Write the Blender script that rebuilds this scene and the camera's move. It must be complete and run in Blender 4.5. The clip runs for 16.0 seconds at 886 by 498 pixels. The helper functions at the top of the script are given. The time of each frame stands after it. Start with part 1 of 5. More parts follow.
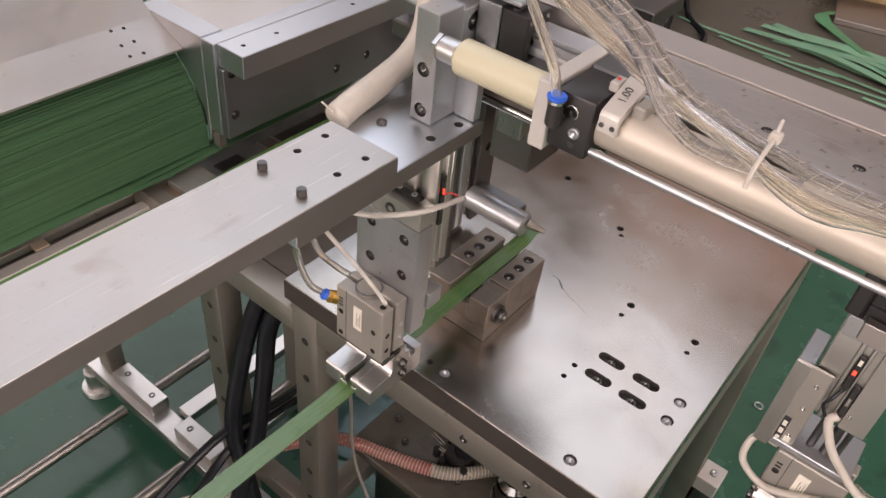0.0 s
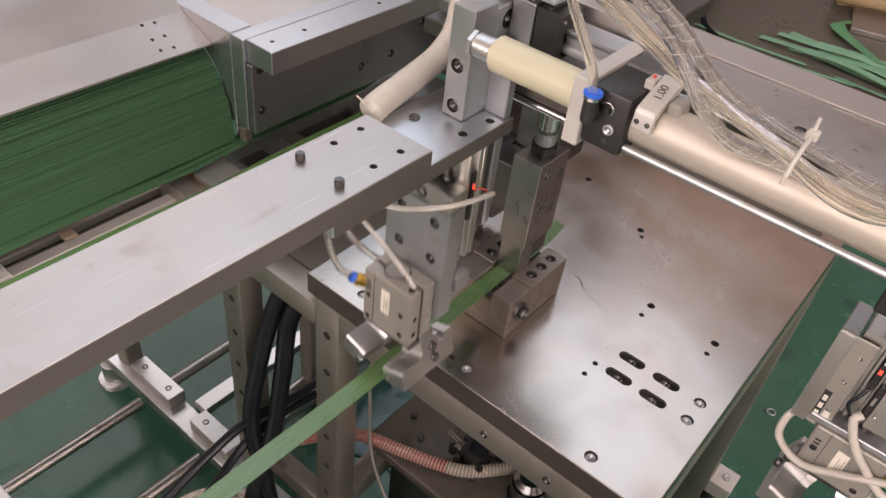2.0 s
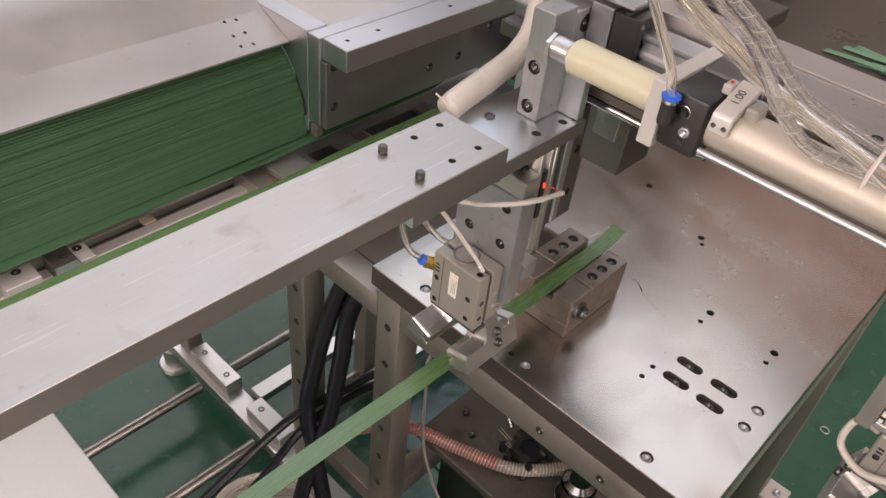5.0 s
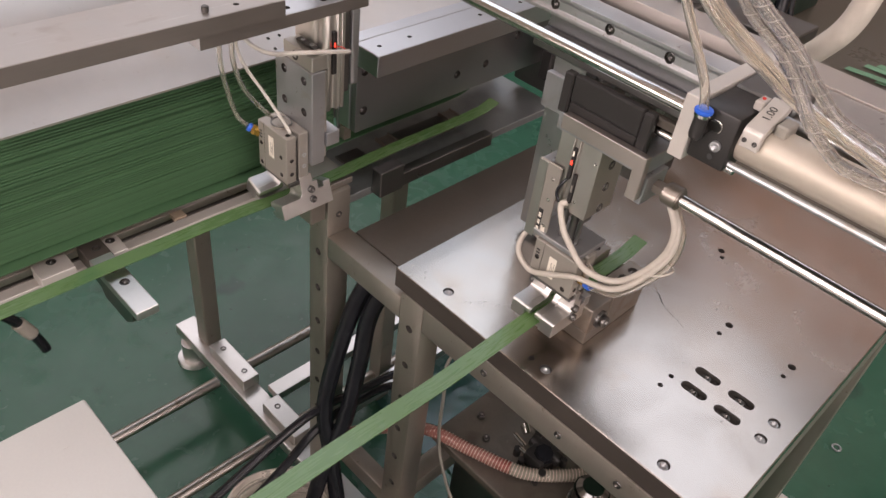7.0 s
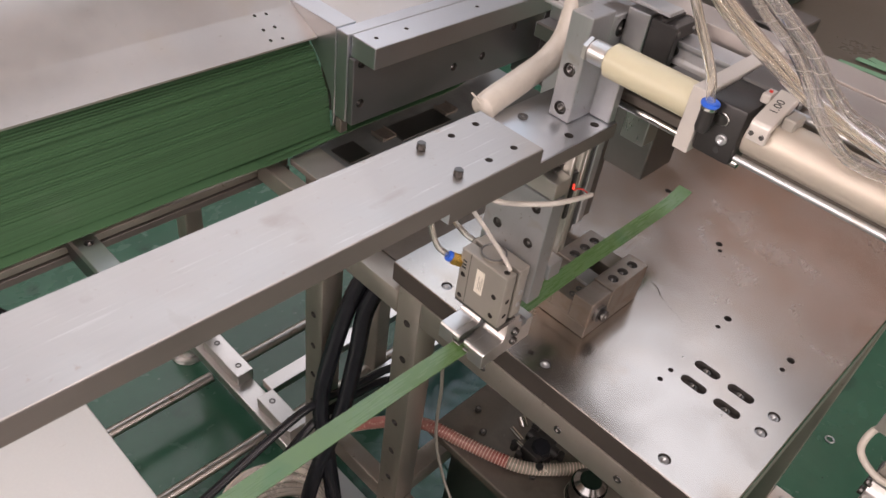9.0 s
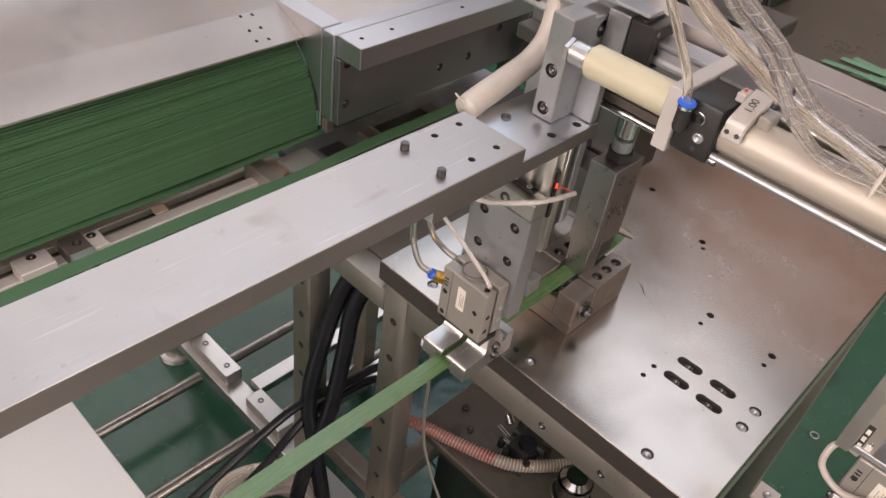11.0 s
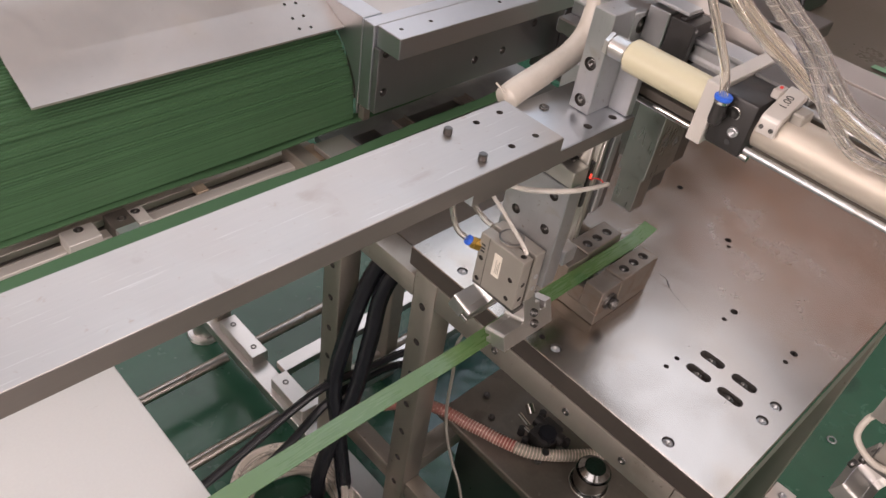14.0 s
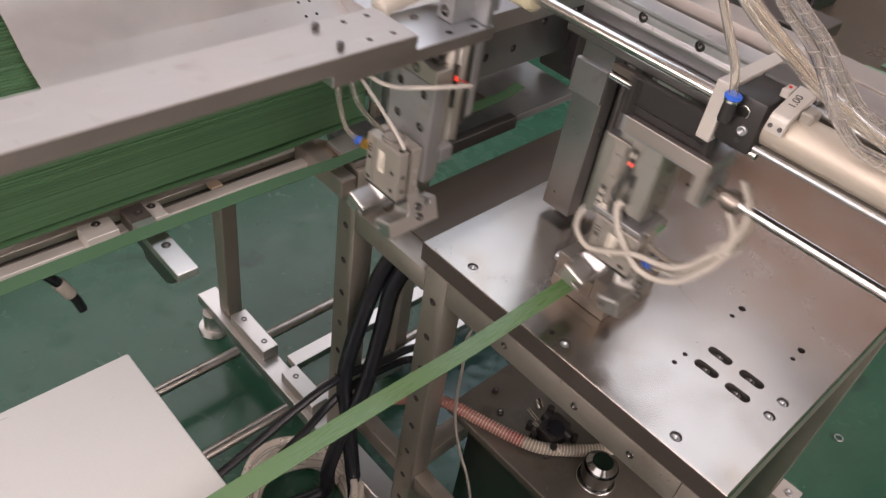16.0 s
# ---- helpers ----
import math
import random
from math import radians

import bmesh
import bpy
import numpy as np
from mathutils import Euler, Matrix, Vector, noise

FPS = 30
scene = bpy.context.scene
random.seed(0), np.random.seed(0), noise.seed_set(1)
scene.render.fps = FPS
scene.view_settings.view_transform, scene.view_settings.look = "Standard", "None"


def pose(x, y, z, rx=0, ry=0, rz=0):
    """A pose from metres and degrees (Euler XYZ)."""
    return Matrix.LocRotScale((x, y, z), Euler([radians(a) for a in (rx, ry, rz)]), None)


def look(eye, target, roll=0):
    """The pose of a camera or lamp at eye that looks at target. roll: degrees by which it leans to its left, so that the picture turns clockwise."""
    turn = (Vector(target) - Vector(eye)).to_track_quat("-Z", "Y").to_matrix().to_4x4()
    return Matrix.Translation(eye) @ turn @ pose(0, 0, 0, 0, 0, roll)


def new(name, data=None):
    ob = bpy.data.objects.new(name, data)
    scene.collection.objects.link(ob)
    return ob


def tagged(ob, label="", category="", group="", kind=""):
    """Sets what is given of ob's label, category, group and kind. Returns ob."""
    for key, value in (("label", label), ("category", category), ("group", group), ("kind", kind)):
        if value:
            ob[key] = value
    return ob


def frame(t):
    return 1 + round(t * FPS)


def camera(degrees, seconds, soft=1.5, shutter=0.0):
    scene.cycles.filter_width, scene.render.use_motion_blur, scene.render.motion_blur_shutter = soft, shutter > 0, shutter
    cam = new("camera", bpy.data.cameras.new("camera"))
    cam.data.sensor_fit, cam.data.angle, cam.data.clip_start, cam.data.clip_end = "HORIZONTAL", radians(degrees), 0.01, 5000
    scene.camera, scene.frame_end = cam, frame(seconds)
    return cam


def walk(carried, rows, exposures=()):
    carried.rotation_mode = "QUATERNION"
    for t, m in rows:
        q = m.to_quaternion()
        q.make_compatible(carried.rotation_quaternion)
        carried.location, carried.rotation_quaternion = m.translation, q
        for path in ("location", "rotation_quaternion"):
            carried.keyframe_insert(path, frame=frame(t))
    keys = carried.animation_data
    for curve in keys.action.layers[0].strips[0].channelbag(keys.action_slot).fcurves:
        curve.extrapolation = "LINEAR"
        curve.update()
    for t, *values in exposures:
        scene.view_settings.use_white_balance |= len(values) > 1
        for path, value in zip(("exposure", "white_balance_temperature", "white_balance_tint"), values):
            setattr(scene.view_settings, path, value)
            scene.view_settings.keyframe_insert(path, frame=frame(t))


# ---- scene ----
cam = camera(59.5, 16.0, shutter=0.5)
PATH = [
    (0, (-0.564, -0.359, 0.778), (0.693, 0.501, -0.518), 6.9),
    (0.5, (-0.568, -0.356, 0.775), (0.687, 0.501, -0.525), 7.1),
    (1, (-0.576, -0.356, 0.779), (0.679, 0.504, -0.52), 7.3),
    (1.5, (-0.587, -0.356, 0.779), (0.669, 0.511, -0.514), 7.5),
    (2, (-0.589, -0.351, 0.775), (0.66, 0.528, -0.515), 7.5),
    (2.5, (-0.593, -0.351, 0.776), (0.647, 0.543, -0.512), 7.4),
    (3, (-0.601, -0.352, 0.779), (0.627, 0.56, -0.509), 7.1),
    (3.5, (-0.607, -0.36, 0.78), (0.609, 0.571, -0.506), 7.0),
    (4, (-0.61, -0.358, 0.78), (0.589, 0.588, -0.511), 6.8),
    (4.5, (-0.615, -0.354, 0.779), (0.571, 0.607, -0.513), 6.8),
    (5, (-0.626, -0.349, 0.78), (0.552, 0.623, -0.512), 7.0),
    (7.5, (-0.655, -0.344, 0.789), (0.51, 0.656, -0.493), 8.3),
    (8, (-0.657, -0.341, 0.789), (0.511, 0.652, -0.495), 8.4),
    (8.5, (-0.656, -0.339, 0.785), (0.513, 0.647, -0.503), 8.6),
    (9, (-0.655, -0.333, 0.783), (0.519, 0.639, -0.511), 8.7),
    (9.5, (-0.654, -0.333, 0.785), (0.529, 0.626, -0.512), 8.8),
    (12, (-0.661, -0.35, 0.79), (0.531, 0.607, -0.499), 9.0),
    (12.5, (-0.663, -0.349, 0.791), (0.522, 0.616, -0.5), 9.0),
    (13, (-0.662, -0.349, 0.789), (0.513, 0.623, -0.505), 9.3),
    (13.5, (-0.676, -0.348, 0.789), (0.49, 0.634, -0.507), 9.7),
    (14, (-0.693, -0.353, 0.794), (0.462, 0.631, -0.509), 10.0),
    (14.5, (-0.706, -0.354, 0.801), (0.441, 0.636, -0.504), 10.2),
    (15, (-0.712, -0.353, 0.799), (0.435, 0.638, -0.506), 10.3),
    (15.5, (-0.706, -0.353, 0.799), (0.438, 0.638, -0.509), 10.2),
    (16, (-0.706, -0.357, 0.801), (0.433, 0.635, -0.51), 9.9),
]
walk(cam, [(t, look(eye, target, roll)) for t, eye, target, roll in PATH], exposures=[(0, -0.15, 6650, 23), (16, -0.15, 6650, 23)])

# ---- world and light ----
FLOOR = -0.84
world = bpy.data.worlds.new("world")
scene.world = world
world.use_nodes = True
wn = world.node_tree
sky = wn.nodes.new("ShaderNodeTexSky")
sky.sky_type, sky.sun_disc = "NISHITA", False
sky.sun_elevation, sky.sun_rotation = radians(48), radians(60)
wn.links.new(sky.outputs[0], wn.nodes["Background"].inputs[0])
wn.nodes["Background"].inputs[1].default_value = 0.12


def area_lamp(name, eye, target, sx, sy, watts, color):
    data = bpy.data.lights.new(name, "AREA")
    data.shape, data.size, data.size_y, data.energy, data.color = "RECTANGLE", sx, sy, watts, color
    ob = new(name, data)
    ob.matrix_world = look(eye, target)
    return ob


# unseen area lamps: roof panels placed by reflections, plus added fill from roof and sides
CEIL = 3.3
COOL, PALE, WARM = (0.7, 0.87, 1.0), (1.0, 0.94, 0.89), (1.0, 0.54, 0.38)
# x, y, width, depth, turn, watts per square metre, tone
# first three follow reflections in the steel; the last three are added fill
ROOF_LIGHTS = [(3.0, 0.55, 2.0, 1.7, 51, 5.2, (0.84, 0.93, 1.0)), (1.4, 2.03, 4.2, 1.3, 0, 7.6, COOL), (1.75, 4.25, 4.9, 2.75, 0, 5.5, (0.93, 0.95, 0.96)),
               (5.5, 0.6, 1.7, 2.3, 0, 1.2, WARM), (-2.8, -0.6, 2.0, 3.4, 0, 13.0, PALE), (0.6, -2.9, 4.0, 1.8, 0, 11.0, PALE)]
for rx, ry, sx, sy, turn, watts, tone in ROOF_LIGHTS:
    roof = area_lamp("roof_daylight", (rx, ry, CEIL - 0.03), (rx, ry, 0), sx, sy, watts * sx * sy, tone)
    roof.matrix_world = pose(rx, ry, CEIL - 0.03, 0, 0, turn)
# two added lamps behind the camera brighten the upright faces
area_lamp("window_daylight", (-4.9, 0.6, 1.5), (0, 0.6, 0.6), 4.2, 1.5, 200, (1.0, 0.91, 0.83))
area_lamp("window_daylight", (-0.6, -4.9, 1.5), (-0.6, 0, 0.6), 4.2, 1.5, 150, (1.0, 0.91, 0.83))
scene.view_settings.exposure = 0.0


# ---- materials ----
def material(name, base, rough=0.5, metal=0.0, vary=0.12, scale=8.0, bump=0.0, bump_scale=200.0, stretch=(1, 1, 1), spots=None,
             coat=0.0, transmission=0.0, emit=0.0, rough_vary=0.1, island=0.0, ior=1.45, per_object=0.0, bump_deep=0.001, smudge=0.0):
    """A surface with two scales of variation in colour and gloss and a fine relief. stretch scales the grain per axis."""
    m = bpy.data.materials.new(name)
    m.use_nodes = True
    nt = m.node_tree
    n, l = nt.nodes, nt.links
    b = n["Principled BSDF"]
    tc = n.new("ShaderNodeTexCoord")
    mp = n.new("ShaderNodeMapping")
    mp.inputs["Scale"].default_value = stretch
    l.new(tc.outputs["Object"], mp.inputs[0])
    big = n.new("ShaderNodeTexNoise")
    big.inputs["Scale"].default_value, big.inputs["Detail"].default_value = scale, 6
    l.new(tc.outputs["Object"], big.inputs[0])
    fine = n.new("ShaderNodeTexNoise")
    fine.inputs["Scale"].default_value, fine.inputs["Detail"].default_value = bump_scale, 3
    l.new(mp.outputs[0], fine.inputs[0])
    add = n.new("ShaderNodeMath")
    add.operation = "MULTIPLY_ADD"
    l.new(fine.outputs[0], add.inputs[0])
    add.inputs[1].default_value = 0.45
    l.new(big.outputs[0], add.inputs[2])
    ramp = n.new("ShaderNodeMapRange")
    ramp.inputs["From Min"].default_value, ramp.inputs["From Max"].default_value = 0.35, 1.1
    ramp.inputs["To Min"].default_value, ramp.inputs["To Max"].default_value = 1 - vary, 1 + vary
    l.new(add.outputs[0], ramp.inputs[0])
    hsv = n.new("ShaderNodeHueSaturation")
    hsv.inputs["Color"].default_value = (*base, 1)
    value = ramp.outputs[0]
    if island or per_object:
        g = n.new("ShaderNodeNewGeometry" if island else "ShaderNodeObjectInfo")
        r2 = n.new("ShaderNodeMapRange")
        k = island or per_object
        r2.inputs["To Min"].default_value, r2.inputs["To Max"].default_value = 1 - k, 1 + k
        l.new(g.outputs["Random Per Island" if island else "Random"], r2.inputs[0])
        mu = n.new("ShaderNodeMath")
        mu.operation = "MULTIPLY"
        l.new(value, mu.inputs[0]), l.new(r2.outputs[0], mu.inputs[1])
        value = mu.outputs[0]
    l.new(value, hsv.inputs["Value"])
    color = hsv.outputs[0]
    layers = [] if not spots else [spots] if isinstance(spots, tuple) else spots
    for layer in layers:
        sc, lo, hi, rgb = layer[:4]
        sp = n.new("ShaderNodeTexNoise")
        sp.inputs["Scale"].default_value, sp.inputs["Detail"].default_value = sc, 6
        sp.inputs["Distortion"].default_value = 0.4
        if len(layer) > 4:
            turn = n.new("ShaderNodeMapping")
            turn.inputs["Scale"].default_value = layer[4]
            turn.inputs["Rotation"].default_value = (0, 0, layer[5])
            l.new(tc.outputs["Object"], turn.inputs[0])
            l.new(turn.outputs[0], sp.inputs[0])
        else:
            l.new(tc.outputs["Object"], sp.inputs[0])
        rr = n.new("ShaderNodeMapRange")
        rr.inputs["From Min"].default_value, rr.inputs["From Max"].default_value = lo, hi
        l.new(sp.outputs[0], rr.inputs[0])
        mix = n.new("ShaderNodeMix")
        mix.data_type = "RGBA"
        l.new(rr.outputs[0], mix.inputs[0])
        l.new(color, mix.inputs[6])
        mix.inputs[7].default_value = (*rgb, 1)
        color = mix.outputs[2]
    l.new(color, b.inputs["Base Color"])
    rr = n.new("ShaderNodeMapRange")
    rr.inputs["From Min"].default_value, rr.inputs["From Max"].default_value = 0.4, 1.05
    rr.inputs["To Min"].default_value, rr.inputs["To Max"].default_value = max(0.02, rough - rough_vary), min(1, rough + rough_vary)
    l.new(add.outputs[0], rr.inputs[0])
    gloss = rr.outputs[0]
    if smudge:
        sm = n.new("ShaderNodeTexNoise")
        sm.inputs["Scale"].default_value, sm.inputs["Detail"].default_value, sm.inputs["Distortion"].default_value = 13, 8, 1.2
        l.new(tc.outputs["Object"], sm.inputs[0])
        s2 = n.new("ShaderNodeMapRange")
        s2.inputs["From Min"].default_value, s2.inputs["From Max"].default_value = 0.35, 0.8
        s2.inputs["To Min"].default_value, s2.inputs["To Max"].default_value = 0.0, smudge
        l.new(sm.outputs[0], s2.inputs[0])
        ad = n.new("ShaderNodeMath")
        l.new(gloss, ad.inputs[0]), l.new(s2.outputs[0], ad.inputs[1])
        gloss = ad.outputs[0]
    l.new(gloss, b.inputs["Roughness"])
    b.inputs["Metallic"].default_value = metal
    b.inputs["IOR"].default_value = ior
    b.inputs["Coat Weight"].default_value = coat
    b.inputs["Transmission Weight"].default_value = transmission
    if emit:
        b.inputs["Emission Color"].default_value = (*base, 1)
        b.inputs["Emission Strength"].default_value = emit
    if bump:
        bp = n.new("ShaderNodeBump")
        bp.inputs["Strength"].default_value, bp.inputs["Distance"].default_value = bump, bump_deep
        l.new(fine.outputs[0], bp.inputs["Height"])
        l.new(bp.outputs[0], b.inputs["Normal"])
    return m


GROUND_STEEL = material("ground_steel", (0.5, 0.47, 0.435), 0.195, 1.0, 0.08, 7, 0.012, 160, (1, 2, 1),
                        [(5, 0.4, 0.9, (0.42, 0.335, 0.265)), (180, 0.72, 0.84, (0.27, 0.21, 0.165)), (9, 0.56, 0.86, (0.43, 0.355, 0.285))], rough_vary=0.05, smudge=0.09)
SIDE_BROWN = material("brown_steel_side", (0.15, 0.134, 0.12), 0.45, 0.5, 0.15, 10, 0.05, 120, (0.2, 2, 2))
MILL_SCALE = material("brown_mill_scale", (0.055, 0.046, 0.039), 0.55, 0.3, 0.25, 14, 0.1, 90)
# dark base colour holds the shade inside bores and slots
HOLE_DARK = material("shaded_bore", (0.1, 0.092, 0.085), 0.5, 0.5, 0.2, 30)
# brown kept dark because the back rail's shade is in its colour
RAIL_BROWN = material("dark_brown_rail", (0.11, 0.095, 0.08), 0.5, 0.4, 0.2, 8, 0.08, 90)
BEAM_STEEL = material("brushed_beam_steel", (0.44, 0.41, 0.385), 0.36, 1.0, 0.08, 6, 0.03, 120, (0.12, 3, 3),
                      [(9, 0.52, 0.8, (0.43, 0.385, 0.35)), (24, 0.62, 0.78, (0.38, 0.335, 0.3)), (120, 0.66, 0.8, (0.38, 0.31, 0.26)), (26, 0.64, 0.8, (0.6, 0.58, 0.56), (0.6, 16, 1), 0.05)], rough_vary=0.07, smudge=0.07)
MACHINED = material("machined_steel", (0.465, 0.475, 0.485), 0.33, 0.85, 0.1, 14, 0.05, 160, (3, 3, 0.25), [(30, 0.58, 0.76, (0.4, 0.36, 0.32)), (150, 0.66, 0.75, (0.28, 0.25, 0.22))], rough_vary=0.1, smudge=0.12)
JAW_STEEL = material("bright_jaw_steel", (0.64, 0.625, 0.605), 0.36, 1.0, 0.06, 20, 0.04, 160, rough_vary=0.06)
DIE_STEEL = material("oiled_die_steel", (0.31, 0.275, 0.24), 0.38, 0.85, 0.12, 22, 0.06, 160, (1, 1, 1), (26, 0.55, 0.8, (0.24, 0.17, 0.12)))
DARK_STEEL = material("dark_steel", (0.2, 0.195, 0.19), 0.36, 1.0, 0.1, 12, 0.05, 150)
FRAME_STEEL = material("satin_frame_steel", (0.37, 0.335, 0.29), 0.4, 0.8, 0.1, 8, 0.05, 140, (2, 2, 0.3), [(12, 0.6, 0.8, (0.28, 0.25, 0.21)), (90, 0.68, 0.78, (0.2, 0.17, 0.14))], smudge=0.08)
BARE_TUBE = material("bare_steel_tube", (0.4, 0.375, 0.345), 0.36, 1.0, 0.12, 10, 0.04, 140, (0.3, 3, 3), (24, 0.6, 0.76, (0.22, 0.18, 0.14)), rough_vary=0.08)
WORN_STEEL = material("worn_cover_steel", (0.44, 0.415, 0.39), 0.36, 1.0, 0.16, 9, 0.05, 120, (3, 0.3, 1), [(16, 0.54, 0.74, (0.32, 0.275, 0.23)), (110, 0.62, 0.72, (0.19, 0.16, 0.13)), (30, 0.64, 0.78, (0.56, 0.54, 0.52), (14, 0.6, 1), 0.05)], rough_vary=0.1, smudge=0.14)
PALE_STEEL = material("pale_sheet_steel", (0.5, 0.455, 0.42), 0.42, 1.0, 0.08, 4, 0.03, 60, spots=[(8, 0.55, 0.8, (0.5, 0.44, 0.38)), (90, 0.68, 0.82, (0.42, 0.36, 0.31))], rough_vary=0.08, smudge=0.1)
MAGAZINE_STEEL = material("cool_ground_plate_steel", (0.6, 0.625, 0.655), 0.32, 1.0, 0.03, 6, 0.0, 150, (1, 1, 1), (7, 0.55, 0.85, (0.53, 0.545, 0.565)), rough_vary=0.03)
TAN_PAD = material("tan_wear_pad", (0.4, 0.31, 0.22), 0.5, 0.0, 0.1, 30, 0.03, 200)
UPRIGHT_STEEL = material("grey_upright_steel", (0.45, 0.455, 0.46), 0.34, 1.0, 0.08, 9, 0.04, 150)
# plate steel for faces out of the light, their shade in the base colour
SHADE_STEEL = material("shaded_plate_steel", (0.33, 0.335, 0.345), 0.36, 1.0, 0.06, 9, 0.02, 150)
PUNCH_STEEL = material("dark_ground_punch_steel", (0.45, 0.445, 0.43), 0.3, 1.0, 0.1, 12, 0.04, 150, (3, 3, 0.3), (40, 0.6, 0.78, (0.25, 0.225, 0.2)), rough_vary=0.06)
SENSOR_SLEEVE = material("clear_braided_sleeve", (0.74, 0.7, 0.64), 0.2, 0.0, 0.18, 60, 0.4, 260, transmission=0.4, ior=1.3)
SHELF_STEEL = material("oily_brown_shelf_steel", (0.21, 0.185, 0.155), 0.42, 0.7, 0.18, 7, 0.05, 140, (1, 1, 1), [(14, 0.56, 0.76, (0.13, 0.11, 0.09)), (80, 0.66, 0.78, (0.28, 0.26, 0.23))], smudge=0.1)
PALE_HOSE = material("clear_pale_hose", (0.6, 0.56, 0.47), 0.22, 0.0, 0.12, 14, transmission=0.5, ior=1.3)
CHROME = material("chrome_rod", (0.62, 0.61, 0.59), 0.16, 1.0, 0.03, 20, rough_vary=0.04)
ALUMINIUM = material("anodised_aluminium", (0.6, 0.58, 0.54), 0.4, 1.0, 0.05, 25, 0.03, 250, rough_vary=0.06)
GRIPPER_ALU = material("hard_anodised_grey", (0.36, 0.335, 0.295), 0.42, 0.45, 0.05, 30, 0.04, 300, rough_vary=0.06)
WARM_BARREL = material("satin_cylinder_barrel", (0.52, 0.465, 0.39), 0.5, 0.5, 0.03, 10, rough_vary=0.05)
BLACK = material("black_anodised", (0.034, 0.032, 0.031), 0.42, 0.3, 0.2, 20, 0.05, 250)
BLACK_SCREW = material("black_oxide_screw", (0.13, 0.125, 0.12), 0.34, 1.0, 0.2, 60)
NYLON = material("cream_nylon", (0.52, 0.485, 0.34), 0.35, 0.0, 0.04, 12, 0.02, 200, rough_vary=0.05)
BRASS = material("brass_fitting", (0.8, 0.5, 0.12), 0.3, 1.0, 0.05, 30)
BLUE = material("blue_collar", (0.03, 0.13, 0.6), 0.35, 0.0, 0.05, 40)
STRAP_GREEN = material("green_strap", (0.092, 0.175, 0.06), 0.28, 0.0, 0.06, 5, 0.03, 300, (0.1, 2, 1), (18, 0.6, 0.75, (0.06, 0.15, 0.05)), rough_vary=0.08, ior=1.58)
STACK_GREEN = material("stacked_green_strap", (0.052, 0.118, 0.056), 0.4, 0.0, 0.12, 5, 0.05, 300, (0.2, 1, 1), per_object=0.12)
POLISHED = material("polished_slide_plate", (0.2, 0.2, 0.195), 0.14, 1.0, 0.1, 12, 0.03, 140, (0.2, 3, 1), spots=(20, 0.58, 0.76, (0.12, 0.11, 0.1)), rough_vary=0.06, smudge=0.1)
TRAY_STEEL = material("oily_tray_steel", (0.34, 0.36, 0.36), 0.42, 0.8, 0.15, 9, 0.05, 90, spots=(9, 0.5, 0.75, (0.2, 0.21, 0.21)))
FLOOR_GREEN = material("green_floor_paint", (0.03, 0.102, 0.064), 0.17, 0.0, 0.22, 1.8, 0.5, 16, (1, 1, 1), [(3.2, 0.6, 0.82, (0.05, 0.14, 0.11)), (7, 0.62, 0.74, (0.02, 0.045, 0.035)), (45, 0.7, 0.74, (0.015, 0.025, 0.02)), (60, 0.72, 0.75, (0.09, 0.15, 0.13))], rough_vary=0.1, bump_deep=0.002, smudge=0.2)
WALL_PAINT = material("wall_paint", (0.6, 0.52, 0.46), 0.8, 0.0, 0.06, 1.2, 0.1, 60)
CEIL_PAINT = material("ceiling_paint", (0.62, 0.495, 0.425), 0.85, 0.0, 0.05, 1.0)
DIFFUSER = material("roof_light_diffuser", (0.9, 0.94, 1.0), 0.5, 0.0, 0.0, 1.0, emit=0.12)
WHITE_BOX = material("white_powder_coat", (0.6, 0.595, 0.57), 0.38, 0.0, 0.06, 3, 0.05, 300, spots=[(170, 0.76, 0.8, (0.2, 0.18, 0.16)), (26, 0.7, 0.78, (0.42, 0.4, 0.37), (1, 12, 1), 0.8), (6, 0.6, 0.8, (0.58, 0.53, 0.47))], rough_vary=0.08)
CLEAR_TUBE = material("clear_air_tube", (0.86, 0.81, 0.72), 0.08, 0.0, 0.03, 20, transmission=0.9, ior=1.2)
WRAP = material("spiral_wrap_film", (0.72, 0.72, 0.73), 0.16, 0.0, 0.05, 30, transmission=0.93, ior=1.12)
MILKY_TUBE = material("milky_tube", (0.78, 0.72, 0.64), 0.3, 0.0, 0.06, 20, transmission=0.45, ior=1.25)
PALE_PLATE = material("pale_zinc_plate", (0.55, 0.52, 0.48), 0.42, 0.35, 0.05, 9, 0.03, 160, rough_vary=0.06)
# teal gloss for the sheet that imitates reflections on the painted floor
FLOOR_SHEEN = material("floor_sheen_teal", (0.02, 0.075, 0.062), 0.24, 0.0, 0.3, 9, 0.07, 30)
BARE_FLOOR = material("brown_bare_concrete", (0.13, 0.115, 0.09), 0.35, 0.0, 0.2, 2.0, 0.2, 30, spots=(1.5, 0.5, 0.7, (0.09, 0.1, 0.075)))
WHITE_SLEEVE = material("white_cable_sleeve", (0.5, 0.46, 0.4), 0.4, 0.0, 0.14, 26, 0.6, 90, bump_deep=0.002)
BLACK_RUBBER = material("black_corrugated_hose", (0.016, 0.017, 0.021), 0.2, 0.0, 0.25, 30, 0.3, 420, bump_deep=0.001)
RED_HOSE = material("clear_suction_hose", (0.5, 0.24, 0.2), 0.24, 0.0, 0.1, 12, transmission=0.3, spots=(7, 0.42, 0.62, (0.42, 0.11, 0.09)), ior=1.3)
COIL_WIRE = material("hose_coil_wire", (0.75, 0.6, 0.5), 0.35, 0.6, 0.05, 30)
